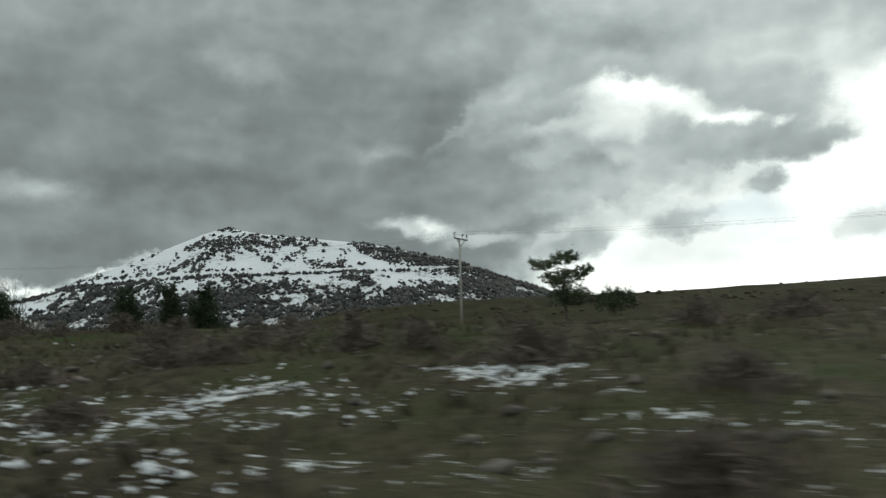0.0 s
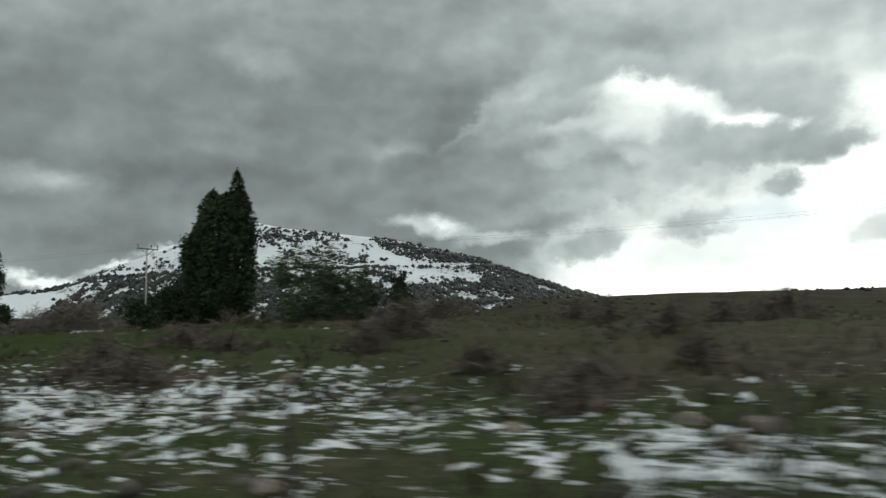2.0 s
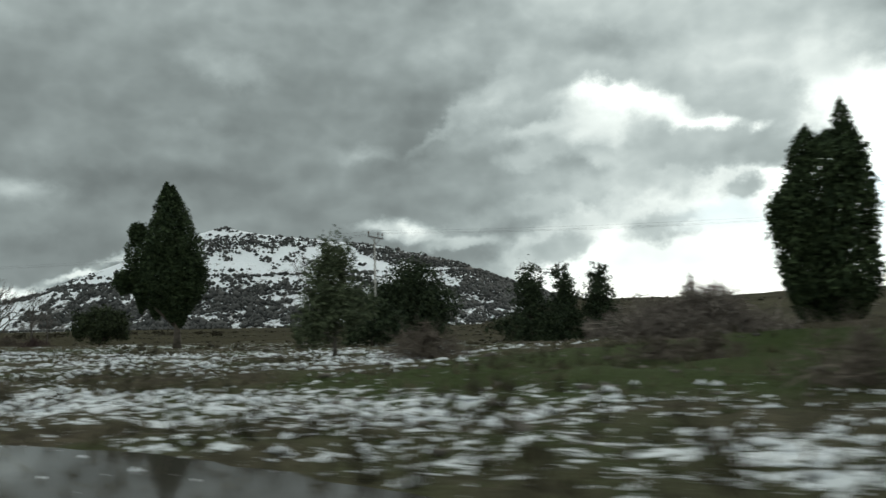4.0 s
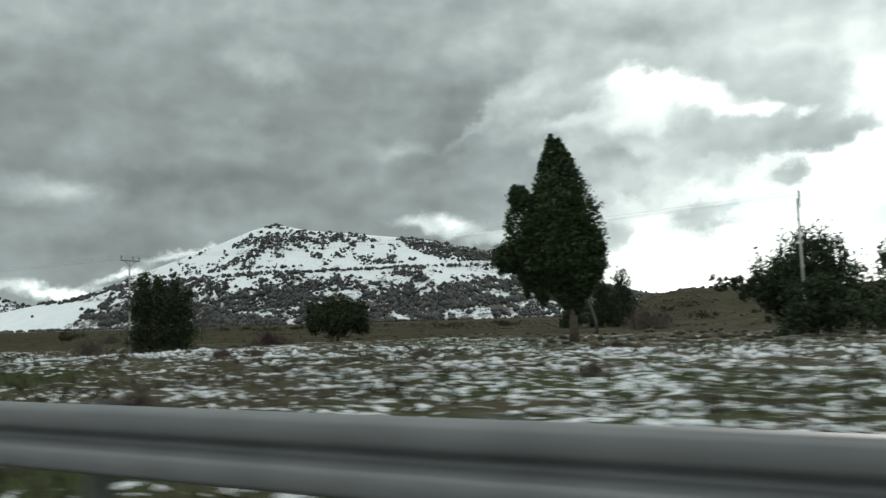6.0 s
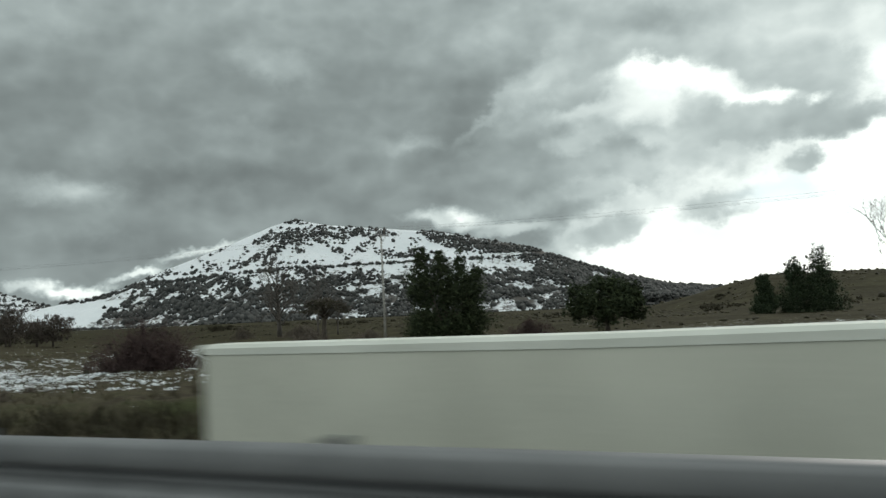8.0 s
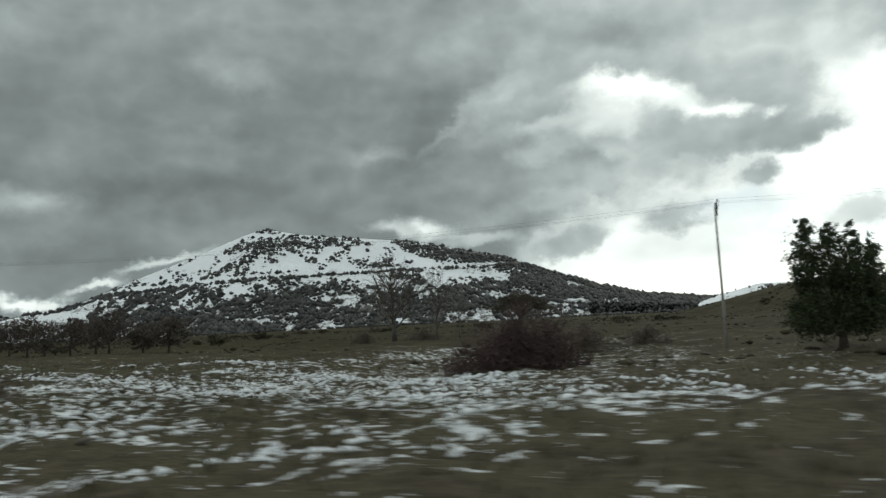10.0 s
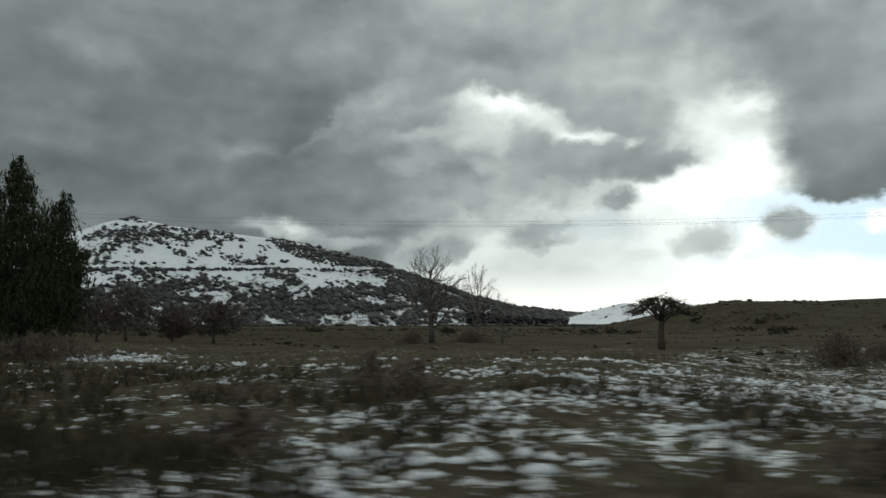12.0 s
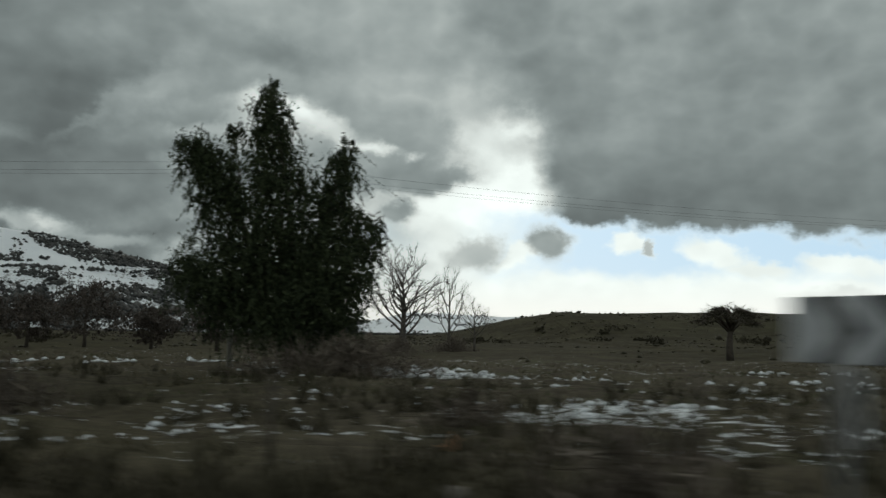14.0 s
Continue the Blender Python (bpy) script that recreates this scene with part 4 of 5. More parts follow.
# cypresses
leafy_tree("cypress", "dark dense cypress with a spire and a shorter shoulder", -47.7, 61.9, [(-1.7, 0, 4.6, 0.8, 0.8, 1.3)], 44000, 0.2, "cypress", "bark", 1.2, 0.28, 11,
           spires=[(0, 0, 0.0, 8.5, 1.75, 0.2, 7.0), (0.85, 0, 0.0, 8.95, 1.1, 0.2, 8.0), (0.75, 0, 4.0, 9.95, 0.5, 0.4, 6.0), (-0.85, 0.2, 0.0, 8.75, 1.05, 0.2, 8.0), (-1.6, 0, 0.1, 6.8, 0.95, 0.4, 3.0)], group="cypresses")
leafy_tree("cypress", "tall dark cypress with a bare trunk and leaning side lobe", -90.1, 103.9, [(-5.0, 0, 6.6, 1.0, 1.0, 0.9), (-4.0, 0, 11.4, 0.7, 0.7, 0.9), (1.3, 0, 6.6, 1.2, 1.4, 2.0)], 58000, 0.27, "cypress", "bark", 3.2, 0.36, 12,
           spires=[(-0.5, 0, 2.6, 15.9, 3.0, 0.36, 1.9), (-1.1, 0, 6.0, 16.3, 1.5, 0.4, 2.5), (-3.5, 0, 3.6, 12.2, 1.5, 0.6, 2.2), (-2.2, 0.5, 3.0, 10.5, 2.2, 0.45, 2.0), (0.4, -0.3, 2.2, 12.0, 2.1, 0.4, 1.7)], group="cypresses")

# conifers
for tx, ty, th, tr, tk in ((-41.8, 133.0, 10.6, 2.5, 21), (-47.0, 131.5, 10.0, 2.6, 22), (-52.3, 126.0, 9.6, 3.4, 23), (-64.2, 210.0, 12.6, 3.2, 24), (-68.8, 211.0, 10.8, 3.0, 25), (-75.5, 209.0, 7.8, 2.0, 26)):
    _r = np.random.default_rng(tk)
    _tiers = [(float(_r.normal(0, 0.25 * tr * (1 - q))), float(_r.normal(0, 0.2)), th * (0.08 + 0.86 * q), tr * (1.25 - 0.8 * q) * float(_r.uniform(0.75, 1.2)), tr * (1.2 - 0.8 * q), th * 0.16) for q in (0.0, 0.15, 0.3, 0.45, 0.6, 0.75, 0.9)]
    leafy_tree("conifer", "dark small conifer with a ragged pointed crown", tx, ty, _tiers, 14000, 0.27, "pine", "bark", 1.6, 0.2, tk, group="conifers", ragged=0.24)

# round and loose trees of the first field
leafy_tree("tree", "small flat-layered tree on a leaning stem", 8.9, 55.1, [(-1.5, 0, 4.8, 1.0, 0.9, 0.45), (0.1, 0, 5.2, 1.1, 0.9, 0.45), (1.2, 0, 4.3, 0.9, 0.8, 0.4), (-0.2, 0, 3.8, 1.6, 1.2, 0.6), (0.2, 0, 2.5, 1.5, 1.2, 0.8), (3.4, 0, 2.1, 1.8, 1.2, 0.8)], 13000, 0.13, "olive", "bark", 2.0, 0.14, 31, ragged=0.16)
leafy_tree("tree", "wide dark-green evergreen tree with a long low side bough", -67.5, 113.0, [(0.2, 0, 6.8, 2.4, 2.4, 2.2), (-1.5, 0, 4.6, 3.4, 3.2, 2.6), (2.6, 0, 4.2, 3.0, 2.6, 2.6), (-4.2, 0, 4.4, 2.2, 2.0, 1.3), (-7.0, 0, 4.7, 1.5, 1.2, 0.6), (0.0, 0, 2.4, 3.6, 2.8, 1.6)], 20000, 0.3, "pine", "bark", 2.0, 0.3, 32)
leafy_tree("bush", "dark evergreen bush at the foot of a power pole", -71.2, 104.2, [(0, 0, 2.2, 2.0, 1.5, 2.0), (1.6, 0, 1.8, 1.6, 1.4, 1.6), (-1.4, 0, 1.5, 1.3, 1.3, 1.4), (0.6, 0, 3.8, 1.2, 1.0, 1.0)], 7000, 0.26, "pine", "bark", 1.0, 0.12, 35, category="bush")
leafy_tree("tree", "slender grey-green tree with airy foliage", -70.9, 70.4, [(0, 0, 5.6, 0.9, 0.9, 1.2), (-0.3, 0, 4.1, 1.5, 1.3, 1.5), (0.4, 0, 2.7, 1.7, 1.5, 1.5), (-1.2, 0, 1.9, 1.2, 1.2, 1.1)], 11000, 0.17, "olive", "greybark", 2.0, 0.13, 33, droop=0.2)
leafy_tree("shrub", "loose tall shrub with sparse light foliage", -39.5, 48.6, [(-1.2, 0, 2.6, 0.8, 1.0, 0.9), (0.2, 0, 2.7, 1.1, 1.0, 0.9), (1.4, 0, 2.0, 1.0, 1.0, 0.8), (0, 0, 1.3, 1.9, 1.6, 0.9), (-0.2, 0, 0.5, 2.2, 1.6, 0.6), (1.9, 0, 1.2, 0.8, 1.0, 0.7)], 10000, 0.13, "olive", "bark", 1.0, 0.09, 34, ragged=0.28, category="shrub")
thicket("thicket", "tangled grey-brown leafless thicket", -55.6, 58.0, 7.6, 3.2, 2.3, 80, 41, "paletwig")
thicket("thicket", "low brown leafless thicket", -34.0, 60.0, 7.0, 3.0, 1.6, 30, 42)
thicket("thicket", "brown leafless bushes on the bank", -66.0, 64.0, 4.0, 2.5, 1.9, 24, 43)

_r = np.random.default_rng(40)
for _k in range(22):
    _sx, _ux = float(_r.uniform(-12, 75)), float(_r.uniform(5.5, 24))
    _px, _py = on_road(_sx, _ux)
    thicket("dry_shrub", "low brown dried-up shrub on the rough verge", float(_px), float(_py), float(_r.uniform(1.0, 2.6)), float(_r.uniform(0.8, 1.6)), float(_r.uniform(0.5, 1.0)), 9, 200 + _k, group="dry shrubs", category="shrub")
for _k in range(16):
    _sx, _ux = float(_r.uniform(196, 285)), float(_r.uniform(5.0, 20))
    _px, _py = on_road(_sx, _ux)
    thicket("dry_shrub", "dark dried-up shrub among the roadside weeds", float(_px), float(_py), float(_r.uniform(1.2, 3.0)), float(_r.uniform(1.0, 1.8)), float(_r.uniform(0.7, 1.3)), 10, 240 + _k, group="dry shrubs", category="shrub")
for _k in range(14):
    _sx, _ux = float(_r.uniform(100, 180)), float(_r.uniform(9.0, 40))
    _px, _py = on_road(_sx, _ux)
    thicket("dry_shrub", "small dark shrub in the snowy grass", float(_px), float(_py), float(_r.uniform(0.8, 1.8)), float(_r.uniform(0.8, 1.4)), float(_r.uniform(0.4, 0.8)), 8, 270 + _k, group="dry shrubs", category="shrub")

for _k in range(30):
    _sx, _ux = float(_r.uniform(-25, 75)), float(_r.uniform(13, 36))
    _px, _py = on_road(_sx, _ux)
    thicket("dry_shrub", "brown leafless shrub on the grassy bank", float(_px), float(_py), float(_r.uniform(1.6, 4.2)), float(_r.uniform(1.2, 2.4)), float(_r.uniform(0.8, 1.5)), 11, 400 + _k, group="dry shrubs", category="shrub")

# trees of the middle field
leafy_tree("tree", "dark evergreen tree with loose upright plumes", -133.6, 131.6, [(-2.2, 0, 6.2, 1.3, 1.3, 3.0), (0.2, 0, 6.0, 1.4, 1.5, 2.7), (2.3, 0, 5.4, 1.4, 1.4, 2.6), (-2.4, 0, 2.6, 1.6, 1.7, 1.5), (2.2, 0, 2.8, 1.6, 1.6, 1.6), (0, 0, 2.4, 1.9, 1.8, 1.4), (-2.3, 0, 9.2, 0.6, 0.6, 1.1), (-0.5, 0, 8.8, 0.6, 0.6, 1.1), (1.4, 0, 8.3, 0.6, 0.6, 1.0), (3.0, 0, 7.6, 0.5, 0.5, 0.8)], 36000, 0.18, "pepper", "bark", 2.4, 0.3, 51, droop=0.25, ragged=0.3)
leafy_tree("tree", "round bushy dark-green tree on a short trunk", -116.0, 148.0, [(0, 0, 2.9, 3.2, 2.8, 1.9), (-2.3, 0, 4.3, 1.6, 1.6, 1.5), (2.2, 0, 4.4, 1.7, 1.7, 1.4), (0.7, 0, 5.4, 1.5, 1.4, 1.1), (-0.9, 0, 5.2, 1.2, 1.2, 1.0), (3.2, 0, 2.5, 1.4, 1.4, 1.3), (-3.2, 0, 2.6, 1.3, 1.3, 1.3)], 12000, 0.3, "pepper", "bark", 1.4, 0.3, 52)
bare_tree("bare_tree", "leaning leafless pale tree", -80.8, 147.5, 12.5, 0.2, 61, lean=-0.5, forks=4, spread_by=0.6, trunk=0.35)
thicket("bush", "dense reddish-brown leafless bush", -159.6, 124.5, 9.0, 5.5, 4.6, 110, 44, "redtwig")
thicket("bush", "brown leafless bush beside the conifers", -69.0, 168.0, 8.0, 4.0, 4.6, 40, 55)
thicket("bush", "brown leafless bush in the field", -125.0, 146.0, 6.0, 3.0, 2.2, 26, 45, "redtwig")
thicket("bush", "brown leafless bush in the field", -144.0, 150.0, 6.0, 3.0, 2.4, 26, 46)
thicket("bush", "brown leafless bush near the trees", -150.5, 148.0, 5.0, 4.0, 3.4, 30, 47)

# far field and the bend
bare_tree("bare_tree", "wide leafless tree with a short trunk", -174.0, 225.0, 15.3, 0.5, 62, forks=9, spread_by=0.85, trunk=0.16)
bare_tree("bare_tree", "slim leafless tree standing in the field", -165.5, 225.0, 13.0, 0.26, 63, forks=5, spread_by=0.5, trunk=0.15)
bare_tree("bare_tree", "small leafless tree beside taller ones", -161.0, 224.0, 8.5, 0.2, 64, forks=5, spread_by=0.7)
thicket("bush", "dark leafless bush below the bare trees", -179.0, 215.0, 5.0, 4.0, 3.0, 26, 48)
thicket("bush", "dark leafless bush below the bare trees", -168.0, 219.0, 9.0, 4.0, 3.2, 36, 49)


def umbrella_tree(x, y):
    rng = np.random.default_rng(71)
    root = thing("umbrella_tree", (x, y, gz(x, y)), "flat-topped tree with a stout trunk and spreading boughs", "tree")
    v, f = [], []
    tube(v, f, [(0, 0, -0.2), (-0.1, 0, 1.8), (0.1, 0, 3.6), (0.05, 0, 5.4)], [0.5, 0.38, 0.3, 0.12], 9)
    under(new("trunk", mesh_of("trunk", v, f, MAT["bark"], True)), root)
    pts = []
    for k in range(20):
        a = 2.4 * k + rng.uniform(-0.3, 0.3)
        tier = k / 19
        r = (4.3 - 1.6 * tier) * rng.uniform(0.75, 1.1)
        rise = 4.5 + 1.7 * tier
        start = Vector((0.05, 0, 3.3 + 1.6 * tier))
        mid = Vector((math.cos(a) * r * 0.5, math.sin(a) * r * 0.5, rise + 0.35))
        tip = Vector((math.cos(a) * r, math.sin(a) * r, rise - 0.45 + rng.uniform(-0.3, 0.35)))
        v, f = [], []
        tube(v, f, [start, mid, tip], [0.17, 0.09, 0.025], 6)
        for _ in range(5):
            s = mid.lerp(tip, rng.uniform(0, 0.95))
            branches(rng, v, f, s, Vector((math.cos(a) + rng.normal(0, 0.6), math.sin(a) + rng.normal(0, 0.6), 0.1)), 1.1, 0.04, 1, 0.7, -0.03, 4)
        under(new("bough", mesh_of("bough", v, f, MAT["bark"], True)), root)
        n = 120
        q = rng.random(n)[:, None] ** 0.7
        b = np.array(mid)[None] * (1 - q) + np.array(tip)[None] * q + rng.normal(0, 1, (n, 3)) * np.array([0.36, 0.36, 0.09])
        pts.append(b)
    n = 220
    a, r = rng.uniform(0, 2 * np.pi, n), 1.8 * np.sqrt(rng.random(n))
    pts.append(np.stack([np.cos(a) * r, np.sin(a) * r, 6.5 - 0.3 * r * r + rng.normal(0, 0.2, n)], 1))
    under(new("crown", quads_of("crown", leaf_quads(rng, np.concatenate(pts), 0.16, 0.1, 2.6), MAT["weed"])), root)


umbrella_tree(-154.0, 174.8)

leafy_tree("pepper_tree", "large dark weeping evergreen with uneven drooping crown", -215.5, 145.0,
           [(-1.1, 0.0, 7.0, 2.2, 2.2, 4.0), (-1.5, 0.0, 11.0, 1.0, 1.0, 2.4), (-1.5, 0.0, 13.1, 0.7, 0.7, 0.9), (-3.9, 0.0, 8.7, 1.3, 1.3, 2.1), (-5.3, 0.0, 10.7, 0.8, 0.8, 0.9), (-4.6, 0.0, 9.8, 0.8, 0.8, 1.1), (1.7, 0.0, 8.3, 1.2, 1.2, 2.1), (2.1, 0.0, 10.6, 0.5, 0.5, 0.9),
            (-3.1, 0.0, 4.6, 2.3, 2.2, 2.3), (1.5, 0.0, 4.9, 2.3, 2.2, 2.5), (3.2, 0.0, 6.4, 0.9, 0.9, 1.4), (-5.1, 0.0, 4.6, 0.8, 0.8, 0.8), (-3.2, 0.0, 11.3, 0.45, 0.45, 0.6), (-0.1, 0.0, 2.8, 3.2, 2.8, 1.7)],
           46000, 0.14, "pepper", "bark", 3.2, 0.5, 72, droop=0.6, strands=3600, turn=-20.0, ragged=0.16)
thicket("bush", "dark scrubby growth under the big tree", -214.5, 141.5, 9.0, 4.0, 2.2, 50, 50)


def far_hedge():
    rng = np.random.default_rng(81)
    for k in range(11):
        x, y, h = -209 - 6.4 * k + rng.uniform(-1.5, 1.5), 199 + 4.4 * k + rng.uniform(-2, 2), rng.uniform(6.4, 8.2) - 2.0 * (k < 2)
        w = rng.uniform(2.6, 3.8)
        lobes = [(0, 0, h * 0.62, w, w, h * 0.3), (-w * 0.6, 0, h * 0.55, w * 0.7, w * 0.6, h * 0.25), (w * 0.6, 0, h * 0.52, w * 0.7, w * 0.6, h * 0.25), (0.5, 0, h * 0.82, w * 0.6, w * 0.6, h * 0.15), (0, 0, h * 0.25, w * 0.8, w * 0.6, h * 0.1)]
        leafy_tree("windbreak_tree", "bare brown tree in a windbreak row across the field", float(x), float(y), [tuple(float(c) for c in l) for l in lobes], 6500, 0.22, "brown", "bark", float(h * 0.4), 0.22, 300 + k, group="windbreak row", ragged=0.3)
    for k in range(26):
        x, y = float(rng.uniform(-300, 60)), float(rng.uniform(260, 520))
        w, h = float(rng.uniform(2.5, 6)), float(rng.uniform(1.6, 3.4))
        leafy_tree("bush", "low dark brown bush in the far field", x, y, [(0, 0, h * 0.45, w, w * 0.7, h * 0.5), (w * 0.7, 0, h * 0.35, w * 0.7, w * 0.6, h * 0.4)], 1300, 0.32, "weed", "bark", 0.5, 0.1, 330 + k, group="field bushes", category="bush", ragged=0.3)
    n = 500
    x, y = rng.uniform(-330, 150, n), rng.uniform(180, 620, n)
    keep = lattice(x / 60, y / 40, 83) > 0.35
    x, y = x[keep], y[keep]
    size = rng.uniform(0.5, 1.8, len(x))
    pl = np.stack([x, y, ground_z(x, y) + size * 0.3], 1)
    tagged(new("field_shrubs", blobs_mesh("field_shrubs", pl, size, MAT["weed"], rng)), "low dark shrubs over the far fields", "shrubs", kind="stuff")
    n = 26000
    x, y = rng.uniform(-330, 420, n), 90 + 620 * rng.random(n) ** 1.3
    s, u = to_road(x, y)
    keep = (u > 38) & (lattice(x / 22, y / 16, 85) + 0.7 * lattice(x / 7, y / 7, 86) > 0.1 + 0.5 * rng.random(n))
    x, y, u = x[keep], y[keep], u[keep]
    size = rng.uniform(0.15, 0.5, len(x)) * (1 + smooth(80, 400, u))
    pl = np.stack([x, y, ground_z(x, y) + size * 0.1], 1)
    tagged(new("heath_clumps", blobs_mesh("heath_clumps", pl, size, MAT["weed"], rng, 0.6, 0.5, True)), "dull brown heath growing in low clumps over the fields", "heath", kind="stuff")


far_hedge()

# ---- power line ----
POLES = [(74.0, 42.0), (1.8, 74.0), (-70.9, 106.7), (-140.3, 137.9), (-217.5, 150.5), (-290.0, 172.0)]
TOPS = [8.3, 7.9, 8.4, 8.1, 7.6, 7.4]


def power_pole(i):
    x, y = POLES[i]
    a, b = POLES[max(i - 1, 0)], POLES[min(i + 1, len(POLES) - 1)]
    ang = math.atan2(b[1] - a[1], b[0] - a[0])
    z = gz(x, y)
    h = TOPS[i] - z - 0.7
    root = thing("power_pole", (x, y, z), "slim weathered grey power pole with a short crossarm", "power pole", "power line", math.degrees(ang) + 90)
    v, f = [], []
    tube(v, f, [(0, 0, -0.5), (0, 0, h * 0.5), (0, 0, h + 0.1)], [0.13, 0.11, 0.08], 10)
    under(new("shaft", mesh_of("shaft", v, f, MAT["pole"], True)), root)
    bm = bmesh.new()
    box(bm, -1.65, 1.65, 0.09, 0.2, h - 0.08, h + 0.06, 0.015)
    part("crossarm", bm, MAT["ironwork"], root, "dark steel crossarm")
    v, f = [], []
    for sx in (-1, 1):
        tube(v, f, [(0, 0.15, h - 0.7), (sx * 1.0, 0.15, h - 0.06)], [0.035, 0.035], 5)
    under(new("brace", mesh_of("brace", v, f, MAT["ironwork"])), root)
    for sx in (-1.55, -0.5, 1.55):
        v, f = [], []
        tube(v, f, [(sx, 0.15, h + 0.05), (sx, 0.15, h + 0.3), (sx, 0.15, h + 0.34), (sx, 0.15, h + 0.5), (sx, 0.15, h + 0.56)], [0.03, 0.035, 0.085, 0.07, 0.03], 8)
        under(new("insulator", mesh_of("insulator", v, f, MAT["glassware"], True)), root)
    return [Vector((x, y, z)) + Matrix.Rotation(ang + math.pi / 2, 3, "Z") @ Vector((sx, 0.15, h + 0.56)) for sx in (-1.55, -0.5, 1.55)]


_ends = [power_pole(i) for i in range(len(POLES))]
for _i in range(len(POLES) - 1):
    for _k in range(3):
        _p, _q = _ends[_i][_k], _ends[_i + 1][_k]
        _v, _f = [], []
        tube(_v, _f, [_p.lerp(_q, j / 16) - Vector((0, 0, 1.1 * 4 * (j / 16) * (1 - j / 16))) for j in range(17)], [0.006] * 17, 4)
        tagged(new("power_cable", mesh_of("power_cable", _v, _f, MAT["cable"])), "thin dark sagging cable strung between poles", "cable", "power cables")

# ---- guardrail ----
RAIL_S0, RAIL_S1 = 92.0, 182.0


def rail_u(s):
    return np.interp(s, [92, 108, 117, 130, 140, 150, 154, 166, 172, 182], [2.6, 2.5, 2.28, 2.27, 2.3, 2.33, 2.36, 2.36, 2.6, 2.95])


def rail_top(s):
    return 0.76


def guardrail():
    x, y = on_road(RAIL_S0, rail_u(RAIL_S0))
    root = thing("guardrail", (float(x), float(y), float(road_z(RAIL_S0))), "galvanised steel guardrail with a corrugated beam on posts", "guardrail")
    ox, oy, oz = root.matrix_world.translation
    half = [(0.012, 0.002), (0.040, 0.000), (0.064, -0.005), (0.077, -0.014), (0.082, -0.030), (0.084, -0.060), (0.082, -0.092), (0.075, -0.108), (0.060, -0.118), (0.012, -0.138), (0.0, -0.156)]
    prof = half + [(d, -0.312 - z) for d, z in half[-2::-1]]
    step = 4.3
    n = int((RAIL_S1 - RAIL_S0) / step)
    for i in range(n):
        v, f = [], []
        ss = np.linspace(RAIL_S0 + i * step - 0.15, RAIL_S0 + (i + 1) * step + 0.15, 7)
        lift = 0.003 * (i % 2)
        m = len(prof)
        for s in ss:
            for t in (0.0, 0.004):
                for d, z in prof:
                    px, py = on_road(s, rail_u(s) + 0.01 - d + t + lift)
                    v.append((float(px) - ox, float(py) - oy, float(road_z(s)) - oz + rail_top(s) + z))
        for k in range(len(ss) - 1):
            for j in range(m - 1):
                a = k * 2 * m + j
                f.append((a, a + 1, a + 1 + 2 * m, a + 2 * m))
                c = a + m
                f.append((c, c + 2 * m, c + 1 + 2 * m, c + 1))
            for j in (0, m - 1):
                a = k * 2 * m + j
                f.append((a, a + 2 * m, a + 3 * m, a + m))
        under(new("beam", mesh_of("beam", v, f, MAT["steel"], True)), root)
    for i in range(2 * n + 1):
        s = RAIL_S0 + i * step / 2
        px, py = on_road(s, rail_u(s) + 0.19)
        a = float(np.interp(s, _s, _a))
        g0 = gz(float(px), float(py)) - oz
        zt = float(road_z(s)) - oz + rail_top(s)
        bm = bmesh.new()
        box(bm, -0.028, 0.028, -0.06, -0.052, g0 - 0.3, zt - 0.01)
        box(bm, -0.028, 0.028, 0.052, 0.06, g0 - 0.3, zt - 0.01)
        box(bm, -0.026, -0.020, -0.052, 0.052, g0 - 0.3, zt - 0.01)
        p = part("post", bm, MAT["steel"], root)
        p.matrix_basis = pose(float(px) - ox, float(py) - oy, 0, 0, 0, -math.degrees(a))
        bm = bmesh.new()
        box(bm, -0.05, 0.05, -0.125, -0.062, zt - 0.25, zt - 0.06, 0.006)
        q = part("spacer", bm, MAT["steel"], root)
        q.matrix_basis = p.matrix_basis.copy()


guardrail()


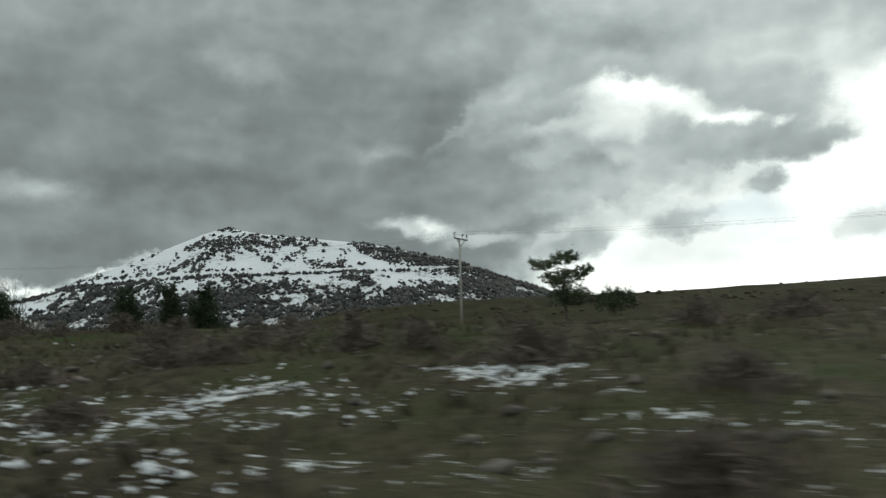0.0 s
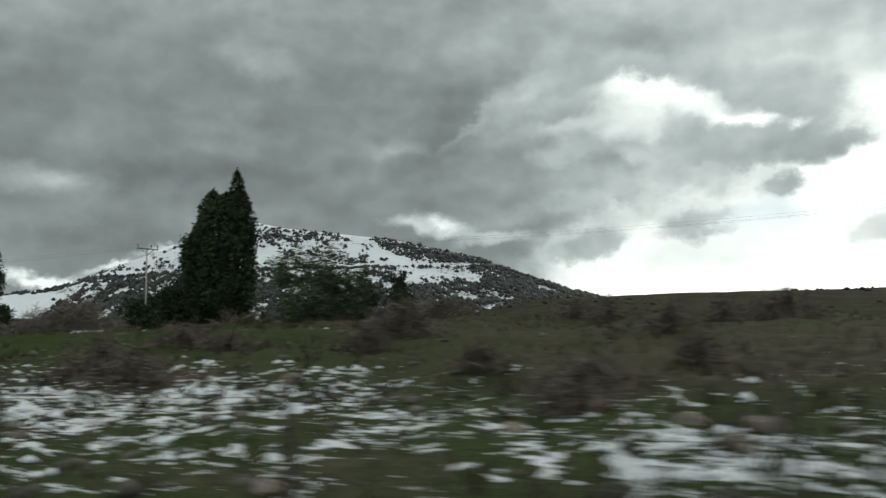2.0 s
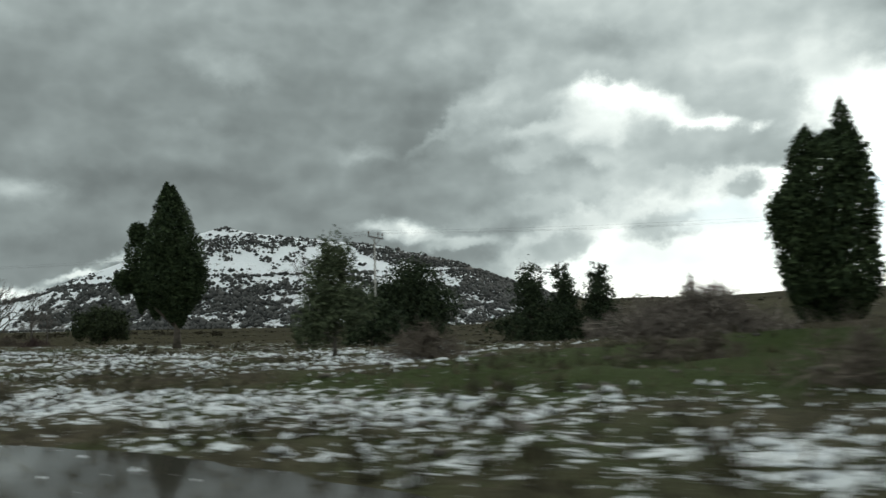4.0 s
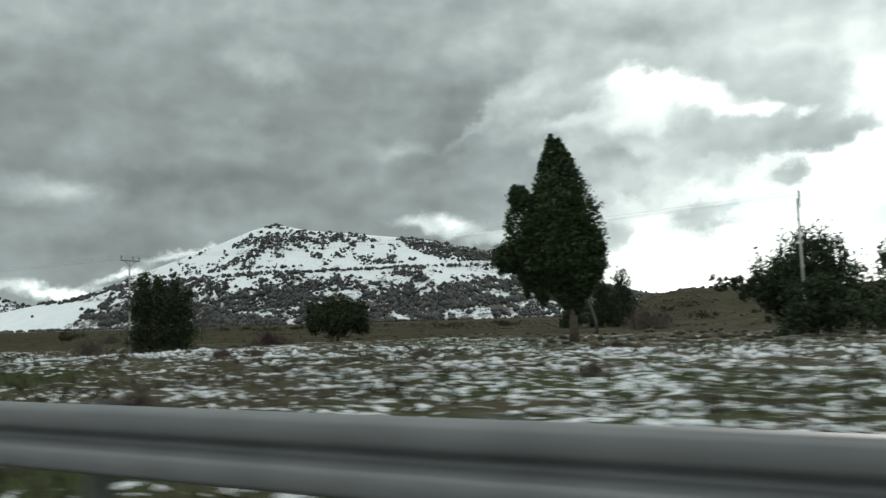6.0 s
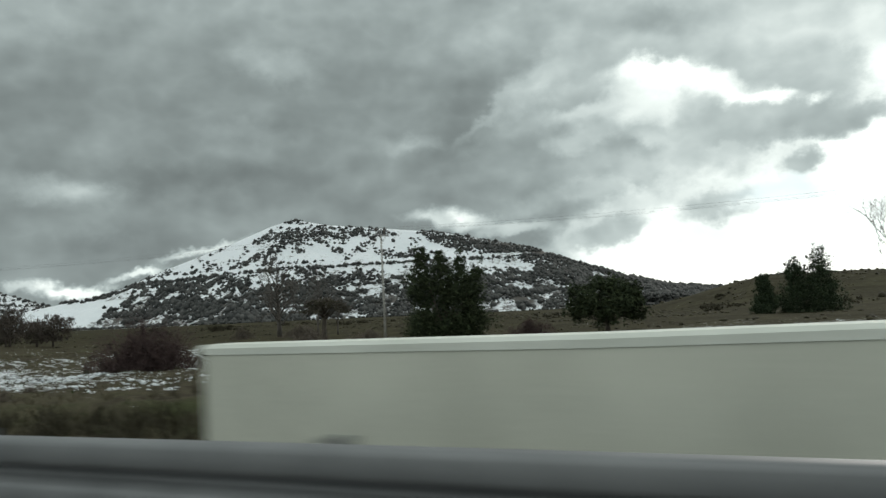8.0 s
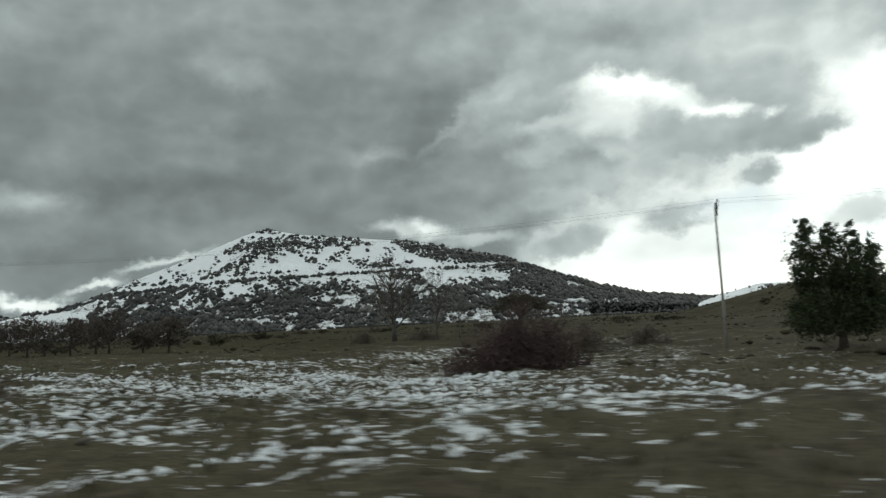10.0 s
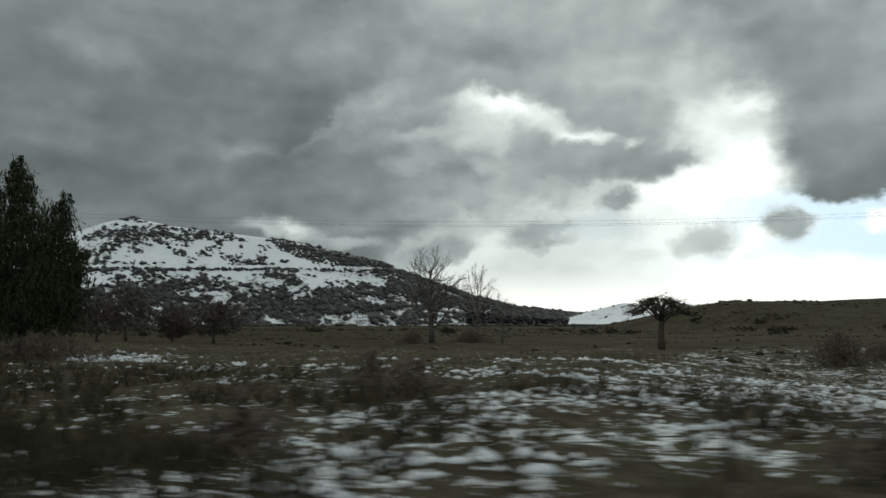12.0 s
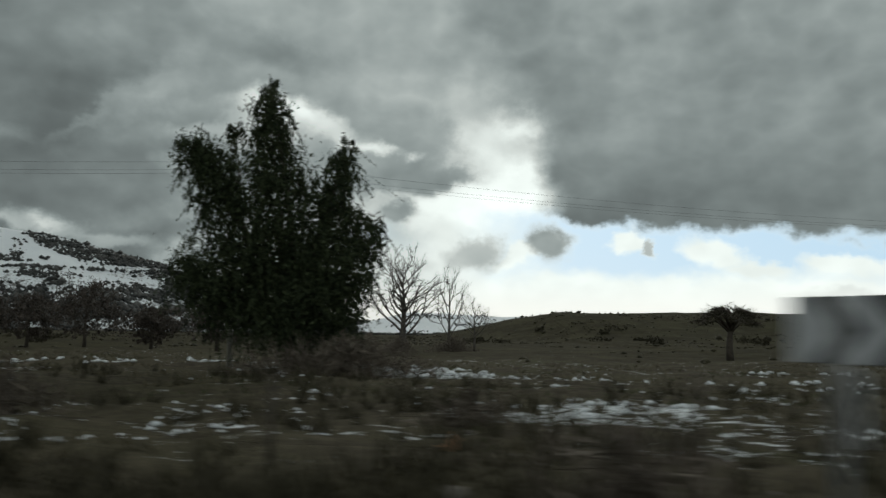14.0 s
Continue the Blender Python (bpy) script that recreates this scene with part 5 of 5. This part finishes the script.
def parapet():
    """The cream culvert wall behind the guardrail."""
    a, b = Vector((-125.7, 61.66)), Vector((-132.9, 65.6))
    d = (b - a).normalized()
    root = thing("parapet_wall", (a.x, a.y, gz(a.x, a.y)), "low cream painted concrete culvert wall with a pale coping", "wall", "", math.degrees(math.atan2(-d.y, -d.x)))
    z0, L = root.matrix_world.translation.z, (b - a).length
    top = -0.40 - z0
    prof = [0.0, -2.5, -5.2, -L]
    hs = [top, top - 0.055, top - 0.09, top - 0.095]
    bm = bmesh.new()
    rows = []
    for x, h in zip(prof, hs):
        rows.append([bm.verts.new((x, 0, -0.6)), bm.verts.new((x, 0, h)), bm.verts.new((x, 0.3, h)), bm.verts.new((x, 0.3, -0.6))])
    for r, s in zip(rows, rows[1:]):
        for k in range(4):
            bm.faces.new((r[k], r[(k + 1) % 4], s[(k + 1) % 4], s[k]))
    bm.faces.new(rows[0][::-1])
    bm.faces.new(rows[-1])
    bmesh.ops.recalc_face_normals(bm, faces=bm.faces)
    part("wall_body", bm, MAT["concrete"], root)
    bm = bmesh.new()
    rows = []
    for x, h in zip([0.03] + prof[1:3] + [-L - 0.03], hs):
        rows.append([bm.verts.new((x, -0.006, h + 0.002)), bm.verts.new((x, -0.006, h + 0.05)), bm.verts.new((x, 0.02, h + 0.075)), bm.verts.new((x, 0.306, h + 0.075)), bm.verts.new((x, 0.306, h + 0.002))])
    for r, s in zip(rows, rows[1:]):
        for k in range(5):
            bm.faces.new((r[k], r[(k + 1) % 5], s[(k + 1) % 5], s[k]))
    bm.faces.new(rows[0][::-1])
    bm.faces.new(rows[-1])
    bmesh.ops.recalc_face_normals(bm, faces=bm.faces)
    part("coping", bm, MAT["cap"], root, "pale concrete coping")
    bm = bmesh.new()
    box(bm, -3.75, -2.75, -0.012, -0.002, top - 0.50, top - 0.33, 0.003)
    plate = part("plate", bm, MAT["paint"], root, "white plate with a dark line of writing")
    bm = bmesh.new()
    box(bm, -3.5, -3.0, -0.017, -0.0125, top - 0.435, top - 0.395)
    part("writing", bm, MAT["black"], plate)


parapet()


def chevron_sign(loc, top, facing, wide, arrows, upper_wide, upper_turned, upper_flip):
    """Two boards on a post: arrows for the bend, and a second board above that faces the other way."""
    x, y = loc
    z = gz(x, y)
    root = thing("chevron_sign", (x, y, z), "black and white chevron bend marker on a steel post", "road sign", "bend markers", facing)
    bot = top - 0.35 - z
    v, f = [], []
    tube(v, f, [(0, 0.05, -0.4), (0, 0.05, bot), (0, 0.05, bot + 0.72)], [0.035, 0.035, 0.035], 10)
    under(new("post", mesh_of("post", v, f, MAT["greyback"], True)), root)

    def board(name, w, h, z0, flip, ang, count):
        bm = bmesh.new()
        box(bm, -w / 2, w / 2, -0.008, 0.008, z0, z0 + h, 0.004)
        p = part(name, bm, MAT["white"], root, "white reflective board with black chevrons")
        p.matrix_basis = pose(0, 0, 0, 0, 0, ang)
        bm = bmesh.new()
        box(bm, -w / 2 + 0.01, w / 2 - 0.01, 0.0085, 0.014, z0 + 0.01, z0 + h - 0.01)
        part("back", bm, MAT["greyback"], p, "dull grey back")
        for k in range(count):
            c = -w / 2 + w * (k + 0.6) / count
            t, r = 0.46 * w / count, flip * h * 0.42
            bm = bmesh.new()
            pts = [(c - r / 2, h / 2), (c + r / 2, h), (c + r / 2 + t, h), (c - r / 2 + t, h / 2), (c + r / 2 + t, 0), (c + r / 2, 0)]
            pts = [(min(max(px, -w / 2), w / 2), pz) for px, pz in pts]
            lo = [bm.verts.new((px, -0.0095, z0 + pz)) for px, pz in pts]
            for q in ((0, 1, 2, 3), (0, 3, 4, 5)):
                bm.faces.new([lo[j] for j in q])
            r2 = bmesh.ops.extrude_face_region(bm, geom=list(bm.faces))
            for g2 in r2["geom"]:
                if isinstance(g2, bmesh.types.BMVert):
                    g2.co.y -= 0.002
            bmesh.ops.recalc_face_normals(bm, faces=bm.faces)
            part("chevron", bm, MAT["black"], p, "black chevron")

    board("board", wide, 0.35, bot, 1, 0.0, arrows)
    board("upper_board", upper_wide, 0.36, bot + 0.37, upper_flip, upper_turned, 2)


chevron_sign((-209.6, 102.85), -0.93, 4.0, 0.95, 3, 0.7, 60.0, 1)
chevron_sign((-222.2, 112.0), -1.1, 38.0, 1.0, 3, 0.66, 237.0, -1)

# ---- wire fence beside the road ----


def fence(name, s0, s1, u, gap, seed):
    rng = np.random.default_rng(seed)
    x, y = on_road(s0, u)
    root = thing(name, (float(x), float(y), gz(float(x), float(y))), "old wire fence on dark leaning posts", "fence", "fences")
    ox, oy, oz = root.matrix_world.translation
    tops = []
    for s in np.arange(s0, s1, gap):
        px, py = on_road(s, u + rng.normal(0, 0.1))
        px, py = float(px), float(py)
        g0 = gz(px, py) - oz
        lx, ly = rng.normal(0, 0.05, 2)
        v, f = [], []
        tube(v, f, [(0, 0, g0 - 0.3), (lx * 0.5, ly * 0.5, g0 + 0.6), (lx, ly, g0 + 1.15)], [0.045, 0.042, 0.036], 7)
        p = under(new("fence_post", mesh_of("fence_post", v, f, MAT["bark"], True)), root)
        p.location = (px - ox, py - oy, 0)
        tops.append((px - ox, py - oy, g0))
    for h in (0.3, 0.65, 1.0):
        v, f = [], []
        tube(v, f, [(a, b, c + h) for a, b, c in tops], [0.0032] * len(tops), 4)
        under(new("wire", mesh_of("wire", v, f, MAT["bark"])), root)


fence("wire_fence", -40.0, 66.0, 5.6, 4.0, 91)
fence("wire_fence", 196.0, 300.0, 8.5, 5.0, 92)

# ---- stones, snow, weeds and grass of the verge ----


def verge(n, rng, s0, s1, u0, u1, power=1.6):
    s = rng.uniform(s0, s1, n)
    u = u0 + (u1 - u0) * rng.random(n) ** power
    x, y = on_road(s, u)
    return s, u, np.asarray(x), np.asarray(y)


def scatter():
    rng = np.random.default_rng(101)
    s, u, x, y = verge(9000, rng, -45, 300, 3.2, 45)
    want = lattice(x / 5, y / 5, 111) + 0.5 * (1 - smooth(70, 100, s)) - 0.25 * smooth(150, 180, s)
    keep = want > 0.15 + 0.6 * rng.random(len(x))
    x, y = x[keep], y[keep]
    size = 0.04 + 0.15 * rng.random(len(x)) ** 3
    pl = np.stack([x, y, ground_z(x, y) + size * 0.15], 1)
    tagged(new("field_stones", blobs_mesh("field_stones", pl, size, MAT["stone"], rng, 0.55, 0.5)), "grey-brown basalt stones strewn over the verge", "stones", kind="stuff")
    s, u, x, y = verge(190000, rng, -30, 290, 2.9, 46, 1.35)
    want = snow_left(x, y, s, u)[0] + 0.22 * lattice(x / 3.2, y / 2.6, 121) + 0.16 * lattice(x / 1.1, y / 1.1, 122)
    keep = want > 0.52 + 0.34 * rng.random(len(x))
    x, y, u = x[keep], y[keep], u[keep]
    size = (0.035 + 0.085 * rng.random(len(x)) ** 2.0) * (1 + 0.9 * smooth(12, 40, u))
    pl = np.stack([x, y, ground_z(x, y) + size * 0.12], 1)
    tagged(new("snow_clumps", blobs_mesh("snow_clumps", pl, size, MAT["snow"], rng, 0.5, 0.45, True)), "small melting clumps of old snow in the grass", "snow", kind="stuff")

    def tufts(name, n, s0, s1, u0, u1, tall, blades, mat, label, cat, seed, thr, scale):
        r = np.random.default_rng(seed)
        s, u, x, y = verge(n, r, s0, s1, u0, u1)
        keep = lattice(x / scale, y / scale, seed) > thr + 0.5 * r.random(n)
        x, y = x[keep], y[keep]
        m = len(x)
        base = np.stack([x, y, ground_z(x, y) - 0.02], 1)
        size = tall * r.uniform(0.45, 1.3, m)
        b = np.repeat(base, blades, 0) + r.normal(0, 1, (m * blades, 3)) * np.array([0.09, 0.09, 0]) * np.repeat(size, blades)[:, None] * 1.6
        lean = r.normal(0, 0.45, (m * blades, 3))
        lean[:, 2] = 1
        tip = b + lean * (np.repeat(size, blades) * r.uniform(0.5, 1.1, m * blades))[:, None]
        w = r.normal(0, 1, (m * blades, 3)) * np.array([1, 1, 0])
        w = w / np.linalg.norm(w, axis=1)[:, None] * (0.006 + 0.02 * np.repeat(size, blades))[:, None]
        q = np.stack([b - w, b + w, tip + w * 0.2, tip - w * 0.2], 1).reshape(-1, 3)
        tagged(new(name, quads_of(name, q, MAT[mat])), label, cat, kind="stuff")

    tufts("dead_grass", 52000, -45, 300, 2.6, 60, 0.24, 8, "straw", "pale dead grass in tufts across the verge", "grass", 131, -0.35, 3.0)
    tufts("green_grass", 50000, -45, 300, 2.5, 50, 0.13, 8, "grass", "short green winter grass in tufts", "grass", 132, 0.0, 4.0)
    tufts("dry_weeds", 15000, -45, 160, 3.2, 45, 0.34, 12, "weed", "brown dried weeds standing in clumps", "weeds", 133, 0.1, 4.0)
    tufts("dry_weeds", 1500, 148, 172, 3.0, 11, 0.45, 14, "weed", "brown dried weeds behind the guardrail", "weeds", 135, -0.7, 3.0)
    tufts("dry_weeds", 900, 203, 215, 2.7, 5.5, 0.4, 16, "weed", "dark dried weeds at the edge of the road", "weeds", 137, -0.7, 3.0)
    tufts("dry_weeds", 5600, 222, 300, 2.7, 8, 0.45, 16, "weed", "dense dark weeds on the outer verge of the bend", "weeds", 136, -0.8, 3.0)
    tufts("dry_weeds", 4200, 214, 300, 2.9, 30, 0.5, 16, "weed", "tall dark dried weeds along the roadside", "weeds", 134, -0.25, 3.0)


scatter()


def boulders():
    rng = np.random.default_rng(151)
    for k in range(34):
        s, u = float(rng.uniform(12, 62)), float(rng.uniform(5.5, 15))
        x, y = (float(c) for c in on_road(s, u))
        w = float(rng.uniform(0.10, 0.23))
        bm = bmesh.new()
        bmesh.ops.create_icosphere(bm, subdivisions=2, radius=w)
        cut = [Vector(rng.normal(0, 1, 3)).normalized() for _ in range(9)]
        for v in bm.verts:
            for n in cut:
                d = v.co.dot(n) - w * 0.72
                if d > 0:
                    v.co -= n * d
            v.co = Vector((v.co.x * 1.25, v.co.y, v.co.z * 0.75))
        me = bpy.data.meshes.new("boulder")
        bm.to_mesh(me)
        bm.free()
        me.materials.append(MAT["boulder"])
        ob = new("boulder", me)
        ob.matrix_world = pose(x, y, gz(x, y) + w * 0.25, 0, 0, float(rng.uniform(0, 360)))
        tagged(ob, "weathered brown-grey boulder half sunk in the grass", "boulder", "boulders")


boulders()


def litter(name, x, y, w, d, mat, label, category, seed, turn=0.0):
    """A crumpled piece of sheet or stone lying on the ground."""
    rng = np.random.default_rng(seed)
    bm = bmesh.new()
    bmesh.ops.create_grid(bm, x_segments=7, y_segments=4, size=0.5)
    for v in bm.verts:
        v.co = Vector((v.co.x * w, v.co.y * d, 0.06 + 0.05 * rng.normal() + 0.05 * math.sin(v.co.x * 5)))
    r = bmesh.ops.extrude_face_region(bm, geom=list(bm.faces))
    for q in r["geom"]:
        if isinstance(q, bmesh.types.BMVert):
            q.co.z += 0.02
    bmesh.ops.recalc_face_normals(bm, faces=bm.faces)
    me = bpy.data.meshes.new(name)
    bm.to_mesh(me)
    bm.free()
    me.materials.append(MAT[mat])
    ob = new(name, me)
    ob.matrix_world = pose(x, y, gz(x, y), 0, 0, turn)
    tagged(ob, label, category)


litter("plastic_sheet", -120.9, 67.7, 0.42, 0.3, "blue", "crumpled blue plastic sheet lying in the snow", "litter", 141, 10)
litter("plastic_sheet", -120.6, 66.1, 0.5, 0.3, "blue", "crumpled blue plastic sheet lying in the snow", "litter", 142, -15)
litter("flat_stone", -220.7, 119.4, 0.3, 0.24, "orange", "flat orange-brown stone among the snow clumps", "stone", 143, 5)
